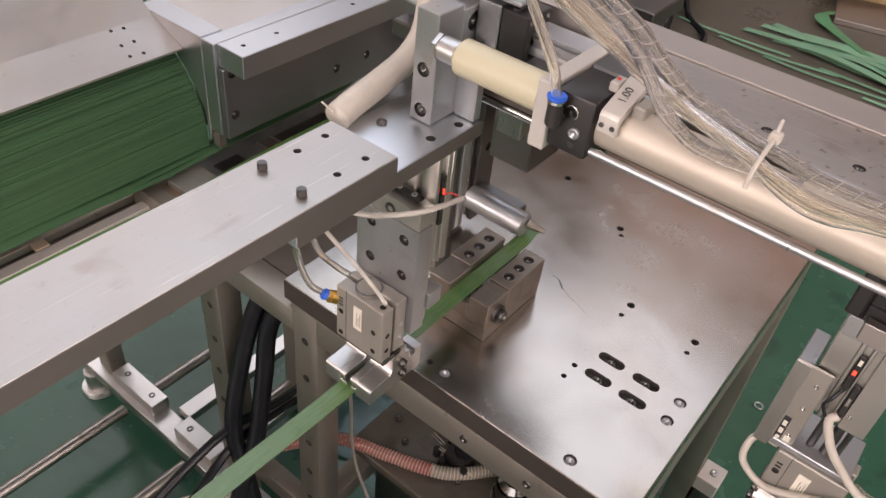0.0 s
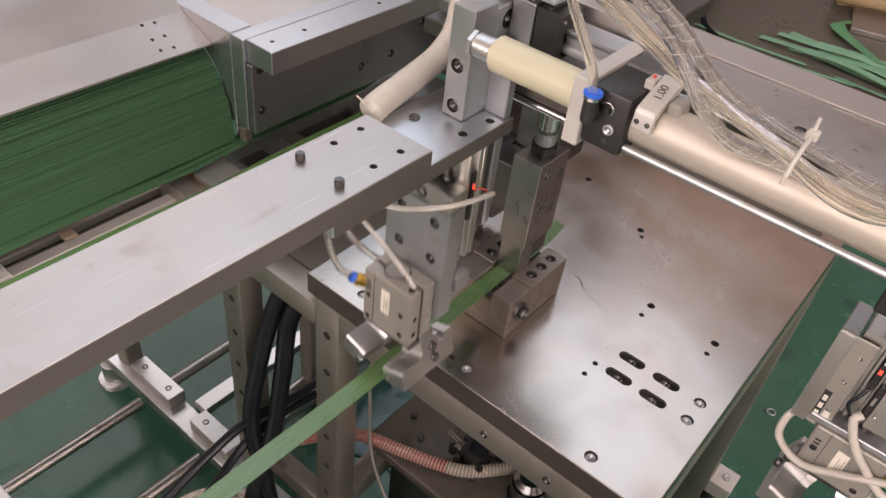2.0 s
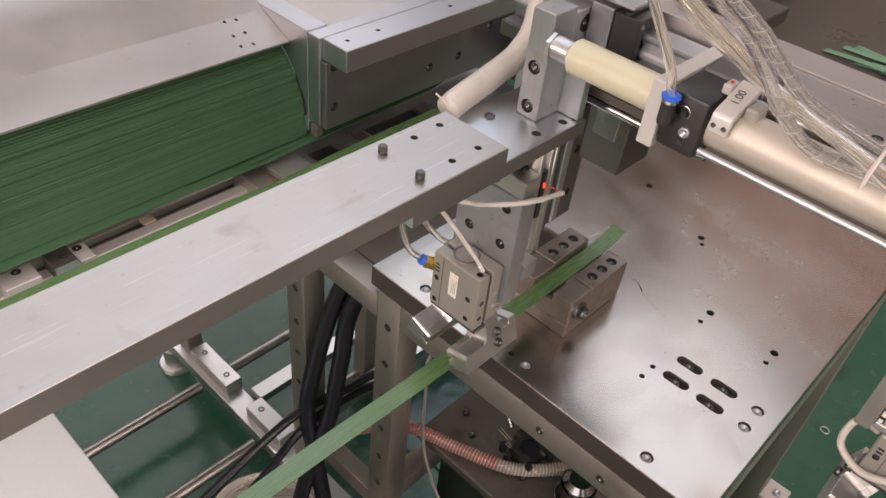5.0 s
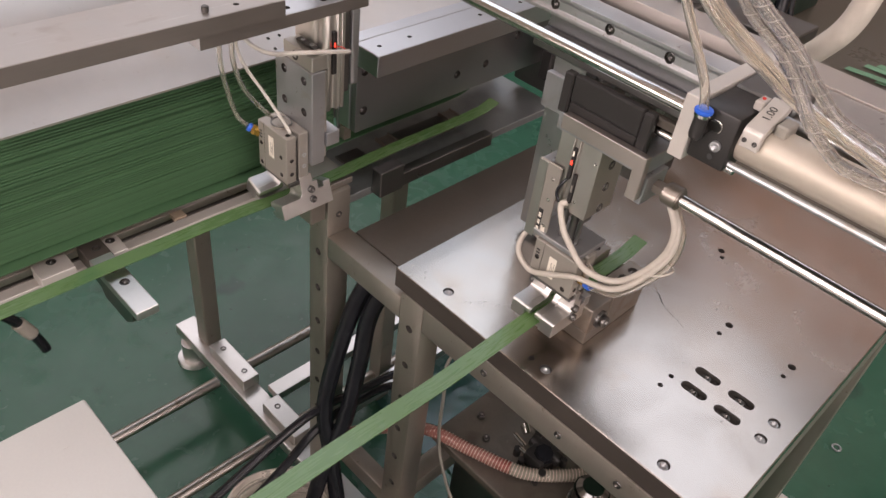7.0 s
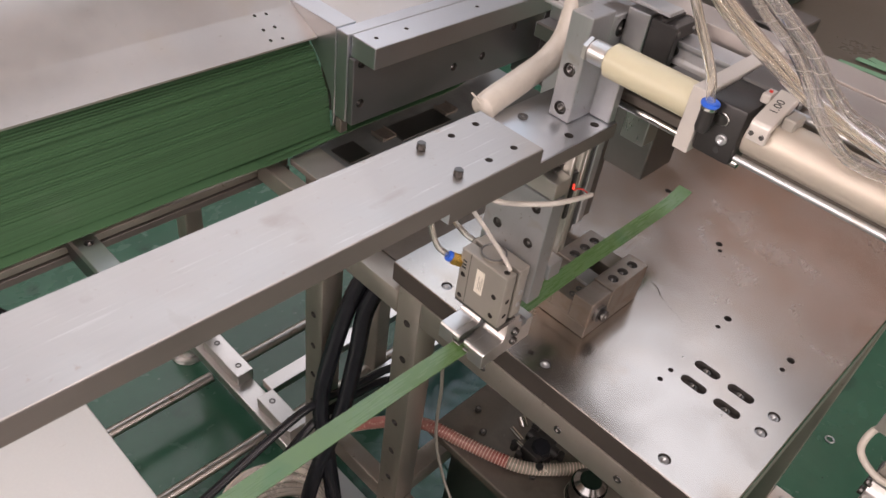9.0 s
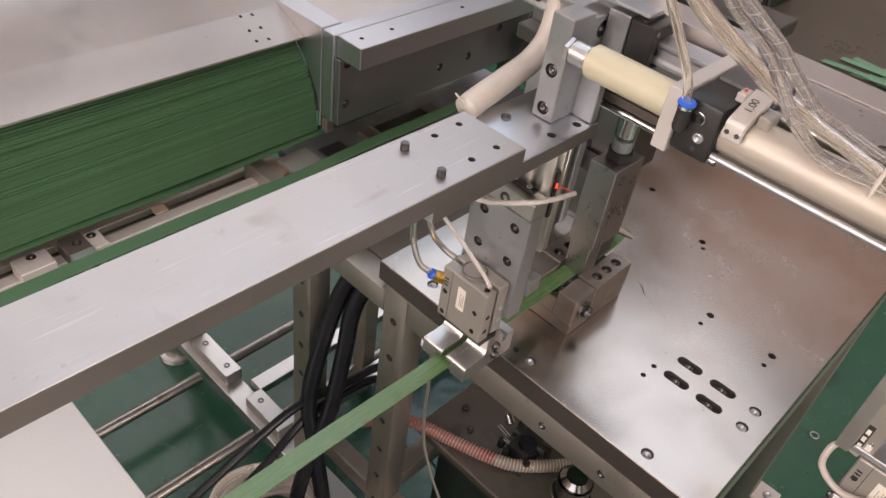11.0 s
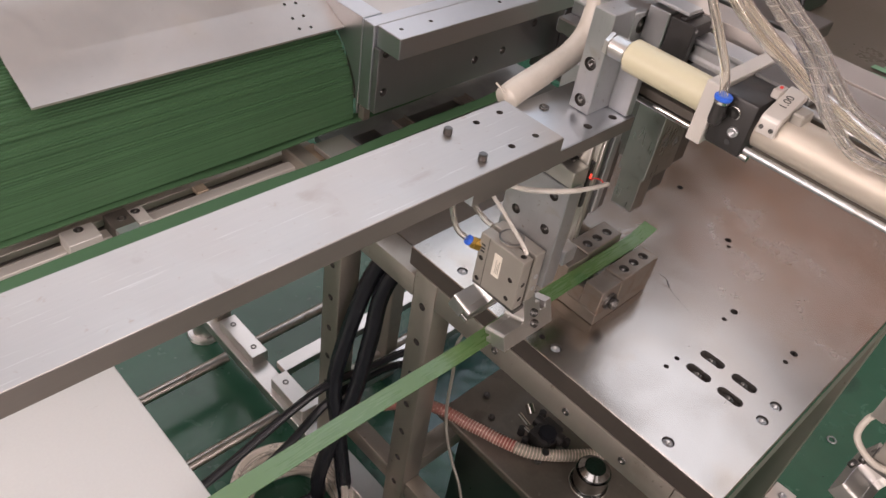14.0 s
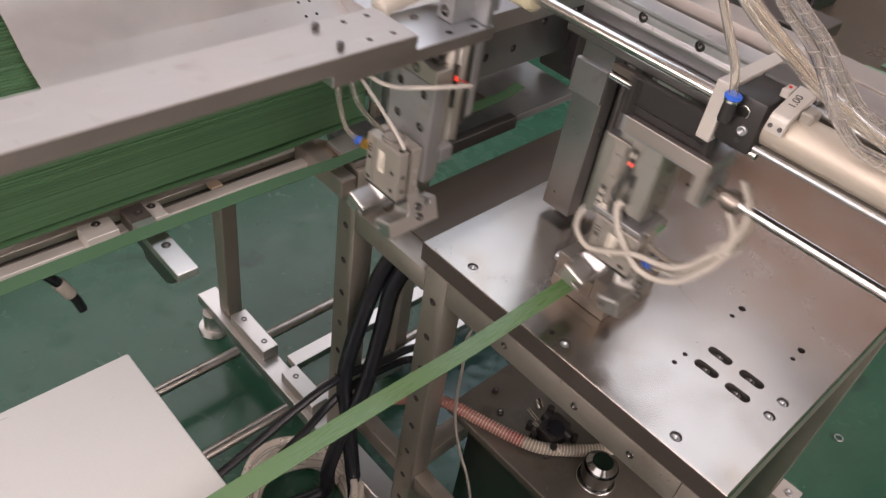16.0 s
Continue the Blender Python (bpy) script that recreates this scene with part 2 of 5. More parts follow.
PAPER = material("paper_label", (0.75, 0.7, 0.6), 0.6, 0.0, 0.04, 60)
INK = material("black_ink", (0.03, 0.03, 0.03), 0.6, 0.0, 0.0, 10)
LED_RED = material("red_led", (1.0, 0.06, 0.03), 0.4, 0.0, 0.0, 10, emit=2.0)
RED_WINDOW = material("red_lens", (0.5, 0.04, 0.03), 0.3, 0.0, 0.1, 40, emit=0.25)
WOOD = material("pallet_wood", (0.42, 0.3, 0.16), 0.65, 0.0, 0.25, 6, 0.2, 60, (0.3, 3, 3))
PALE_SCRAP = material("pale_green_offcut", (0.2, 0.42, 0.26), 0.35, 0.0, 0.2, 8, per_object=0.25)
SCRAP_GREEN = material("loose_green_strap", (0.1, 0.33, 0.15), 0.35, 0.0, 0.15, 8)
DARK_GREEN_PAINT = material("dark_green_machine_paint", (0.03, 0.06, 0.045), 0.45, 0.0, 0.15, 6)


# ---- shape helpers ----
def smooth(bm, angle=35):
    for f in bm.faces:
        f.smooth = True
    lim = radians(angle)
    for e in bm.edges:
        e.smooth = len(e.link_faces) == 2 and e.calc_face_angle(0) < lim


def box(bm, x0, x1, y0, y1, z0, z1, bevel=0.0008, seg=1):
    r = bmesh.ops.create_cube(bm, size=1, matrix=Matrix.LocRotScale(((x0 + x1) / 2, (y0 + y1) / 2, (z0 + z1) / 2), None, (abs(x1 - x0), abs(y1 - y0), abs(z1 - z0))))
    if bevel:
        edges = {e for v in r["verts"] for e in v.link_edges}
        bmesh.ops.bevel(bm, geom=list(edges), offset=bevel, segments=seg, affect="EDGES", profile=0.5)
    return bm


def cyl(bm, p, q, r, seg=20, r2=None, bevel=0.0):
    p, q = Vector(p), Vector(q)
    d = q - p
    m = Matrix.Translation((p + q) / 2) @ d.to_track_quat("Z", "Y").to_matrix().to_4x4()
    res = bmesh.ops.create_cone(bm, cap_ends=True, segments=seg, radius1=r, radius2=r if r2 is None else r2, depth=d.length, matrix=m)
    if bevel:
        rim = [e for e in {e for v in res["verts"] for e in v.link_edges} if len(e.link_faces) == 2 and e.calc_face_angle(0) > 1]
        bmesh.ops.bevel(bm, geom=rim, offset=bevel, segments=2, affect="EDGES")
    return bm


def prism(bm, outline, axis, a, b, bevel=0.0):
    """Extrude an outline of two coordinates along the axis named, from a to b."""
    put = {"x": lambda u, v, w: (w, u, v), "y": lambda u, v, w: (u, w, v), "z": lambda u, v, w: (u, v, w)}[axis]
    low = [bm.verts.new(put(u, v, a)) for u, v in outline]
    high = [bm.verts.new(put(u, v, b)) for u, v in outline]
    n = len(outline)
    faces = [bm.faces.new(low), bm.faces.new(high[::-1])]
    faces += [bm.faces.new((low[i], high[i], high[(i + 1) % n], low[(i + 1) % n])) for i in range(n)]
    bmesh.ops.recalc_face_normals(bm, faces=faces)
    if bevel:
        bmesh.ops.bevel(bm, geom=list({e for f in faces for e in f.edges}), offset=bevel, segments=1, affect="EDGES")
    return bm


def spline(points, steps=10):
    """A smooth line through the points."""
    p = [Vector(q) for q in points]
    p = [p[0] * 2 - p[1]] + p + [p[-1] * 2 - p[-2]]
    out = []
    for i in range(1, len(p) - 2):
        a, b, c, d = p[i - 1:i + 3]
        for s in range(steps):
            t = s / steps
            out.append(0.5 * (2 * b + (c - a) * t + (2 * a - 5 * b + 4 * c - d) * t * t + (3 * b - a - 3 * c + d) * t ** 3))
    return out + [p[-2]]


def sweep(bm, points, r, seg=10, steps=10, ribs=0.0, pitch=0.004):
    """A round hose along the points; ribs is the depth of its corrugation."""
    line = spline(points, steps)
    if ribs:
        dense, keep = [line[0]], 0.0
        total = sum((b - a).length for a, b in zip(line, line[1:]))
        count = int(total / (pitch / 2))
        j, run = 0, 0.0
        for k in range(1, count):
            want = total * k / count
            while j < len(line) - 2 and run + (line[j + 1] - line[j]).length < want:
                run += (line[j + 1] - line[j]).length
                j += 1
            dense.append(line[j].lerp(line[j + 1], (want - run) / max(1e-9, (line[j + 1] - line[j]).length)))
        line = dense
    up, rings = Vector((0.3, 0.2, 0.93)), []
    for i, c in enumerate(line):
        d = (line[min(i + 1, len(line) - 1)] - line[max(i - 1, 0)]).normalized()
        side = d.cross(up)
        if side.length < 1e-3:
            side = d.orthogonal()
        side.normalize()
        up = side.cross(d).normalized()
        rad = r - (ribs if i % 2 else 0)
        rings.append([bm.verts.new(c + rad * (math.cos(a) * side + math.sin(a) * up)) for a in (2 * math.pi * k / seg for k in range(seg))])
    for a, b in zip(rings, rings[1:]):
        for k in range(seg):
            bm.faces.new((a[k], a[(k + 1) % seg], b[(k + 1) % seg], b[k]))
    bm.faces.new(rings[0][::-1]), bm.faces.new(rings[-1])
    return bm


ORIGIN = {}


def thing(name, at, label, category, group="", kind=""):
    ob = new(name)
    ob.empty_display_size = 0.05
    ob.location = at
    ORIGIN[ob.name] = Vector(at)
    return tagged(ob, label, category, group, kind)


def make_mesh(bm, mat, name):
    smooth(bm)
    me = bpy.data.meshes.new(name)
    bm.to_mesh(me)
    bm.free()
    me.materials.append(mat)
    return me


def part(name, bm, mat, parent, label=""):
    """One mesh under a thing or a part. The bmesh is in world coordinates."""
    o = ORIGIN[parent.name]
    for v in bm.verts:
        v.co -= o
    ob = new(name, make_mesh(bm, mat, name))
    ob.parent = parent
    ORIGIN[ob.name] = o
    return tagged(ob, label)


def single(name, bm, mat, label, category, kind="", at=None):
    """A thing that is one mesh."""
    at = Vector(at or (0, 0, 0))
    for v in bm.verts:
        v.co -= at
    ob = new(name, make_mesh(bm, mat, name))
    ob.location = at
    ORIGIN[ob.name] = at
    return tagged(ob, label, category, "", kind)


def carve(ob, cutter, inner=None):
    """Cut the cutter's shapes out of a mesh object, once; inner is the surface of the cut."""
    for v in cutter.verts:
        v.co -= ORIGIN[ob.name]
    inner = inner or HOLE_DARK
    for f in cutter.faces:
        f.material_index = 1
    ob.data.materials.append(inner)
    me = bpy.data.meshes.new("cutter")
    me.materials.append(ob.data.materials[0])
    me.materials.append(inner)
    cutter.to_mesh(me)
    cutter.free()
    tool = bpy.data.objects.new("cutter", me)
    scene.collection.objects.link(tool)
    mod = ob.modifiers.new("cut", "BOOLEAN")
    mod.object, mod.operation, mod.solver = tool, "DIFFERENCE", "EXACT"
    parent, ob.parent = ob.parent, None
    loc = ob.location.copy()
    ob.location = (0, 0, 0)
    bpy.context.view_layer.update()
    cut = bpy.data.meshes.new_from_object(ob.evaluated_get(bpy.context.evaluated_depsgraph_get()))
    ob.modifiers.clear()
    old, ob.data = ob.data, cut
    ob.parent, ob.location = parent, loc
    bm = bmesh.new()
    bm.from_mesh(cut)
    smooth(bm)
    bm.to_mesh(cut)
    bm.free()
    bpy.data.objects.remove(tool)
    bpy.data.meshes.remove(me)
    bpy.data.meshes.remove(old)
    return ob


SCREWS = {}
AXES = {"z": (0, 0, 0), "-x": (0, -90, 0), "x": (0, 90, 0), "-y": (90, 0, 0), "y": (-90, 0, 0)}


def screw_mesh(r, high):
    key = (round(r, 4), round(high, 4))
    if key not in SCREWS:
        bm = bmesh.new()
        n = 14
        ring = lambda rad, z, k, turn=0.0: [bm.verts.new((rad * math.cos(turn + 2 * math.pi * i / k), rad * math.sin(turn + 2 * math.pi * i / k), z)) for i in range(k)]
        a, b, c = ring(r, -0.002, n), ring(r, high * 0.85, n), ring(r * 0.9, high, n)
        d = ring(r * 0.52, high, n)
        e = ring(r * 0.5, high - r * 0.5, n)
        for p, q in ((a, b), (b, c), (c, d), (d, e)):
            for i in range(n):
                bm.faces.new((p[i], p[(i + 1) % n], q[(i + 1) % n], q[i]))
        bm.faces.new(e)
        bm.faces.new(a[::-1])
        SCREWS[key] = make_mesh(bm, BLACK_SCREW, "screw")
    return SCREWS[key]


def screw(parent, place, axis="z", r=0.006, high=0.004, mat=None):
    ob = new("screw", screw_mesh(r, high))
    ob.parent = parent
    ob.location = Vector(place) - ORIGIN[parent.name]
    ob.rotation_euler = [radians(a) for a in AXES[axis]]
    ORIGIN[ob.name] = ORIGIN[parent.name]
    if mat:
        ob.material_slots[0].link = "OBJECT"
        ob.material_slots[0].material = mat
    return ob


def bore(bm, place, r, deep, axis="z", seg=20):
    d = {"z": Vector((0, 0, 1)), "-x": Vector((-1, 0, 0)), "-y": Vector((0, -1, 0))}[axis]
    p = Vector(place)
    return cyl(bm, p - d * deep, p + d * 0.004, r, seg)


B = bmesh.new

# ---- the hall ----
X0, X1, Y0, Y1 = -5.0, 7.5, -5.0, 6.5
single("floor_bare", box(B(), 3.05, X1, Y0, Y1, FLOOR, FLOOR + 0.003, 0), BARE_FLOOR, "bare brown-grey concrete floor beyond the machine", "floor", "structure")
single("floor", box(B(), X0, X1, Y0, Y1, FLOOR - 0.1, FLOOR, 0), FLOOR_GREEN, "glossy dark green painted workshop floor with scuffs", "floor", "structure")
# ceiling and walls stay out of view; their warm tones tint the steel's reflections
bm = B()
box(bm, X0, X1, Y0, Y1, CEIL, CEIL + 0.1, 0)
single("ceiling", bm, CEIL_PAINT, "unseen warm-toned workshop ceiling that the steel reflects", "ceiling", "structure")
for nm, d in (("wall_north", (X0, X1, Y1, Y1 + 0.2)), ("wall_east", (X1, X1 + 0.2, Y0 - 0.2, Y1 + 0.2))):
    single(nm, box(B(), *d, FLOOR, CEIL, 0), WALL_PAINT, "unseen warm beige workshop wall that closes the room", "wall", "structure")
# the openings in the west and south walls are made up for the fill lamps
bm = B()
box(bm, X0 - 0.2, X0, Y0 - 0.2, Y1 + 0.2, FLOOR, 0.75, 0)
box(bm, X0 - 0.2, X0, Y0 - 0.2, Y1 + 0.2, 2.25, CEIL, 0)
box(bm, X0 - 0.2, X0, Y0 - 0.2, -1.5, 0.75, 2.25, 0)
box(bm, X0 - 0.2, X0, 2.7, Y1 + 0.2, 0.75, 2.25, 0)
single("wall_west", bm, WALL_PAINT, "unseen warm beige workshop wall with an opening added for the fill lamp", "wall", "structure")
bm = B()
box(bm, X0, X1, Y0 - 0.2, Y0, FLOOR, 0.75, 0)
box(bm, X0, X1, Y0 - 0.2, Y0, 2.25, CEIL, 0)
box(bm, X0, -2.7, Y0 - 0.2, Y0, 0.75, 2.25, 0)
box(bm, 1.5, X1, Y0 - 0.2, Y0, 0.75, 2.25, 0)
single("wall_south", bm, WALL_PAINT, "unseen warm beige workshop wall with an opening added for the fill lamp", "wall", "structure")
for rx, ry, sx, sy, turn, watts, tone in ROOF_LIGHTS:
    t = thing("unseen_roof_panel", (rx, ry, CEIL - 0.02), "unseen flat white ceiling panel above a placed roof lamp", "roof light", "roof lights", "structure")
    part("diffuser", box(B(), rx - sx / 2, rx + sx / 2, ry - sy / 2, ry + sy / 2, CEIL - 0.02, CEIL - 0.004, 0), DIFFUSER, t)
    t.rotation_euler = (0, 0, radians(turn))


# ---- bed plate ----
def bed_plate():
    t = thing("bed_plate", (0.3, 0, -0.036), "ground steel machine bed plate with counterbored screws and slots", "machine plate")
    plate = part("plate", box(B(), -0.025, 0.85, -0.287, 0.28, -0.036, 0, 0.0012), GROUND_STEEL, t, "ground steel plate with brown stains")
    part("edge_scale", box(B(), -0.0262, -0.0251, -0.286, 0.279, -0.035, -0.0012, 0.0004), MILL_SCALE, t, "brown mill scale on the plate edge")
    cut = B()
    counter = [(0, 0), (-0.003, -0.195), (0.001, 0.192), (0.171, -0.257), (0.133, -0.257)]
    for x, y in counter:
        bore(cut, (x, y, 0), 0.0085, 0.010)
    small = [(0.289, -0.121, 0.006), (0.261, -0.12, 0.004), (0.287, -0.225, 0.006), (0.26, -0.225, 0.004), (0.13, -0.12, 0.004), (0.104, -0.119, 0.004),
             (0.0, 0.026, 0.0045), (-0.001, 0.079, 0.0045), (0.44, -0.02, 0.006), (0.425, -0.03, 0.004), (0.5, 0.12, 0.006)]
    for x, y, r in small:
        bore(cut, (x, y, 0), r, 0.014)
    slots = [(0.172, -0.154), (0.171, -0.207), (0.133, -0.155), (0.132, -0.207)]
    for x, y in slots:
        outline = [(x + 0.0085 * math.cos(a), y + (0.011 if math.sin(a) >= 0 else -0.011) + 0.0085 * math.sin(a)) for a in (2 * math.pi * i / 24 + 0.01 for i in range(24))]
        prism(cut, outline, "z", -0.010, 0.004)
    carve(plate, cut)
    for x, y in counter:
        screw(t, (x, y, -0.0098), "z", 0.0072, 0.0078, MACHINED)
    for x, y in slots:
        screw(t, (x, y, -0.0098), "z", 0.0072, 0.0056)
    rnd = random.Random(8)
    x, y = 0.262, 0.0
    for k in range(8):
        nx, ny = x - rnd.uniform(0.001, 0.006), y - rnd.uniform(0.005, 0.013)
        part("scratch", sweep(B(), [(x, y, 0.00005), ((x + nx) / 2 + 0.001, (y + ny) / 2, 0.00005), (nx, ny, 0.00005)], (0.0003, 0.0006, 0.0008, 0.0003, 0.0002, 0.0002, 0.0002, 0.0002)[k], 5, 3), MILL_SCALE, t)
        x, y = nx - rnd.uniform(0, 0.002), ny - (rnd.uniform(0.003, 0.01) if k > 2 else 0)


bed_plate()


# ---- table frame ----
def table_frame():
    t = thing("table_frame", (0.3, 0.1, FLOOR), "satin square-tube steel machine frame standing on the floor", "machine frame")
    def tube(name, *d, mat=FRAME_STEEL):
        return part(name, box(B(), *d, 0.0018, 2), mat, t)
    legs = [(-0.027, 0.02, 0.212, 0.262, -0.0365), (-0.027, 0.02, 0.447, 0.497, 0.034), (-0.027, 0.02, -0.285, -0.235, -0.0365), (0.66, 0.71, -0.286, -0.236, -0.0365), (0.66, 0.71, 0.447, 0.497, 0.034)]
    for x0, x1, y0, y1, top in legs:
        leg = tube("leg", x0, x1, y0, y1, FLOOR, top)
        if x0 < 0:
            cut = B()
            zs = [-0.10 - 0.085 * i for i in range(8)]
            for z in zs:
                bore(cut, (x0, (y0 + y1) / 2, z), 0.0072, 0.008, "-x", 16)
            carve(leg, cut)
    tube("side_rail", -0.027, 0.018, -0.2345, 0.2115, -0.086, -0.0365)
    tube("side_rail", -0.027, 0.018, 0.2625, 0.4465, -0.095, -0.05)
    # the shade under the plate is put into this rail's darker brown
    tube("back_rail", 0.0205, 0.6595, 0.30, 0.43, -0.13, -0.05, mat=RAIL_BROWN)
    tube("front_rail", 0.0205, 0.6595, -0.2862, -0.24, -0.11, -0.0365)
    tube("foot_rail", 0.662, 0.722, -0.2355, 0.4465, -0.74, -0.7)
    part("end_block", box(B(), 0.664, 0.726, -0.338, -0.2865, -0.742, -0.698, 0.002), PALE_PLATE, t, "pale block clamped on the foot rail")
    screw(t, (0.695, -0.315, -0.698), "z", 0.009, 0.006, MACHINED)
    for y in (-0.312, 0.4):
        part("levelling_foot", cyl(B(), (0.695, y, FLOOR), (0.695, y, -0.7425), 0.028, 24, 0.024), DARK_STEEL, t)
    tube("lower_rail", -0.02, 0.015, 0.2625, 0.4465, -0.64, -0.595)
    tube("lower_rail", 0.0205, 0.6, 0.217, 0.257, -0.60, -0.555)
    tube("lower_rail", -0.02, 0.015, -0.2345, 0.2115, -0.64, -0.595)
    for y in (-0.06, -0.16, 0.08):
        screw(t, (-0.027, y, -0.061), "-x", 0.006, 0.002)
    screw(t, (-0.004, 0.447, -0.012), "-y", 0.006, 0.002)
    screw(t, (0.0, 0.212, -0.075), "-y", 0.006, 0.003)


table_frame()


# ---- die on the plate ----
def die_set():
    t = thing("cutting_die", (0.14, 0.047, 0), "oiled steel die with a strap channel on the bed plate", "die")
    part("base", box(B(), 0.077, 0.212, -0.004, 0.097, 0.0005, 0.022, 0.001), DIE_STEEL, t)
    def block(*d, mat=DIE_STEEL):
        return part("jaw_block", box(B(), *d, 0.0012), mat, t)
    b1 = block(0.077, 0.1245, 0.061, 0.097, 0.0225, 0.066)
    b2 = block(0.125, 0.21, 0.063, 0.099, 0.0225, 0.0675)
    b3 = block(0.077, 0.1235, -0.004, 0.028, 0.0225, 0.065)
    b4 = block(0.124, 0.212, -0.005, 0.029, 0.0225, 0.067)
    part("channel_floor", box(B(), 0.077, 0.118, 0.0285, 0.0605, 0.0225, 0.051, 0.001), DIE_STEEL, t)
    part("anvil", box(B(), 0.1185, 0.15, 0.0295, 0.0605, 0.0225, 0.054, 0.001), MACHINED, t)
    part("channel_floor", box(B(), 0.178, 0.212, 0.0295, 0.0605, 0.0225, 0.052, 0.001), DIE_STEEL, t)
    for ob, ps in ((b2, [(0.143 + 0.024 * i, 0.079, 0.0675) for i in range(3)]), (b4, [(0.145 + 0.024 * i, 0.011, 0.067) for i in range(3)])):
        cut = B()
        for p in ps:
            bore(cut, p, 0.0078, 0.009)
        carve(ob, cut)
        for p in ps:
            screw(t, (p[0], p[1], p[2] - 0.0088), "z", 0.006, 0.005)
    for x in (0.088, 0.104):
        screw(t, (x, 0.037, 0.0512), "z", 0.0045, 0.002)
    bolt = part("clamp_bolt", cyl(B(), (0.1, -0.004, 0.04), (0.1, -0.009, 0.04), 0.0135, 24), DARK_STEEL, t)
    screw(t, (0.1, -0.009, 0.04), "-y", 0.009, 0.008)
    part("knob", cyl(B(), (0.085, 0.097, 0.05), (0.085, 0.103, 0.05), 0.008, 18), MACHINED, t)


die_set()


# ---- upright with its guide, behind the die ----
def punch_upright():
    t = thing("guide_upright", (0.23, 0.2, 0.02), "grey steel upright with dark linear guide under the beam", "machine upright")
    part("bar", box(B(), 0.205, 0.235, 0.178, 0.233, 0.016, 0.45, 0.001), UPRIGHT_STEEL, t)
    part("pad", box(B(), 0.195, 0.2045, 0.176, 0.235, 0.235, 0.29, 0.001), MACHINED, t)
    part("back_plate", box(B(), 0.2355, 0.275, 0.182, 0.228, 0.02, 0.45, 0.001), DARK_STEEL, t)
    bm = B()
    prism(bm, [(0.246, 0.1815), (0.246, 0.172), (0.25, 0.168), (0.25, 0.163), (0.246, 0.159), (0.246, 0.1505), (0.287, 0.1505), (0.287, 0.159), (0.283, 0.163), (0.283, 0.168), (0.287, 0.172), (0.287, 0.1815)], "z", 0.03, 0.43, 0.0008)
    rail = part("linear_guide", bm, DARK_STEEL, t, "dark vertical linear guide rail")
    cut = B()
    zs = (0.078, 0.158, 0.238, 0.318)
    for z in zs:
        bore(cut, (0.266, 0.1505, z), 0.0068, 0.007, "-y")
    carve(rail, cut)
    for z in zs:
        screw(t, (0.266, 0.157, z), "-y", 0.005, 0.003)
    part("press_housing", box(B(), 0.22, 0.3, 0.055, 0.12, 0.18, 0.43, 0.0015), DARK_STEEL, t)
    part("press_housing", box(B(), 0.22, 0.3, -0.045, 0.0545, 0.37, 0.43, 0.0015), DARK_STEEL, t)
    part("press_bridge", box(B(), 0.22, 0.3, -0.06, 0.1775, 0.4305, 0.449, 0.0015), DARK_STEEL, t)
    part("hanger", box(B(), 0.1335, 0.24, 0.12, 0.228, 0.4505, 0.475, 0.001), MACHINED, t)


punch_upright()


# ---- guide beam over the plate ----
def guide_beam():
    t = thing("guide_beam", (0.09, -0.3, 0.33), "long steel guide beam with a screwed cover plate and linear rail", "guide beam")
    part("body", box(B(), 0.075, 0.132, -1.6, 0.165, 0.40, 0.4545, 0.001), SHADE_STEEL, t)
    cover = part("cover_plate", box(B(), 0.0, 0.0885, -1.6, -0.115, 0.455, 0.475, 0.0005), WORN_STEEL, t, "worn pale steel cover plate")
    part("edge_strip", box(B(), 0.0895, 0.133, -1.6, 0.165, 0.455, 0.477, 0.0005), PALE_STEEL, t)
    part("lip", box(B(), -0.004, -0.0005, -1.6, -0.25, 0.462, 0.477, 0.001), PALE_STEEL, t)
    cut = B()
    ys = [-0.178 - 0.0725 * i for i in range(10)]
    for y in ys:
        bore(cut, (0.026, y, 0.475), 0.005, 0.005)
    carve(cover, cut)
    for y in ys:
        screw(t, (0.026, y, 0.4702), "z", 0.0042, 0.0038)
    rail = part("linear_rail", prism(B(), [(0.045, 0.443), (0.0745, 0.443), (0.0745, 0.467), (0.045, 0.467), (0.045, 0.463), (0.0475, 0.46), (0.0475, 0.45), (0.045, 0.447)], "y", -0.105, 0.9, 0.0004), MACHINED, t, "oily ground linear rail")
    ry = [-0.086 + 0.076 * i for i in range(10)]
    cut = B()
    for y in ry:
        bore(cut, (0.0475, y, 0.455), 0.0062, 0.006, "-x")
    carve(rail, cut)
    for y in ry:
        screw(t, (0.0525, y, 0.455), "-x", 0.005, 0.003)
    part("lower_rail", box(B(), 0.05, 0.0745, -1.6, 0.165, 0.396, 0.415, 0.002), DARK_STEEL, t)
    part("wear_strip", box(B(), 0.045, 0.055, -0.3, 0.085, 0.381, 0.391, 0.001), RAIL_BROWN, t, "brown wear strip")
    part("guide_rod", cyl(B(), (0.05, -0.115, 0.374), (0.05, 0.085, 0.374), 0.005, 16), CHROME, t, "thin chrome guide rod")


guide_beam()


# ---- horizontal air cylinder ----
AX, AZ = -0.057, 0.473
SHIFT = Vector((0.027, 0.013, -0.017))


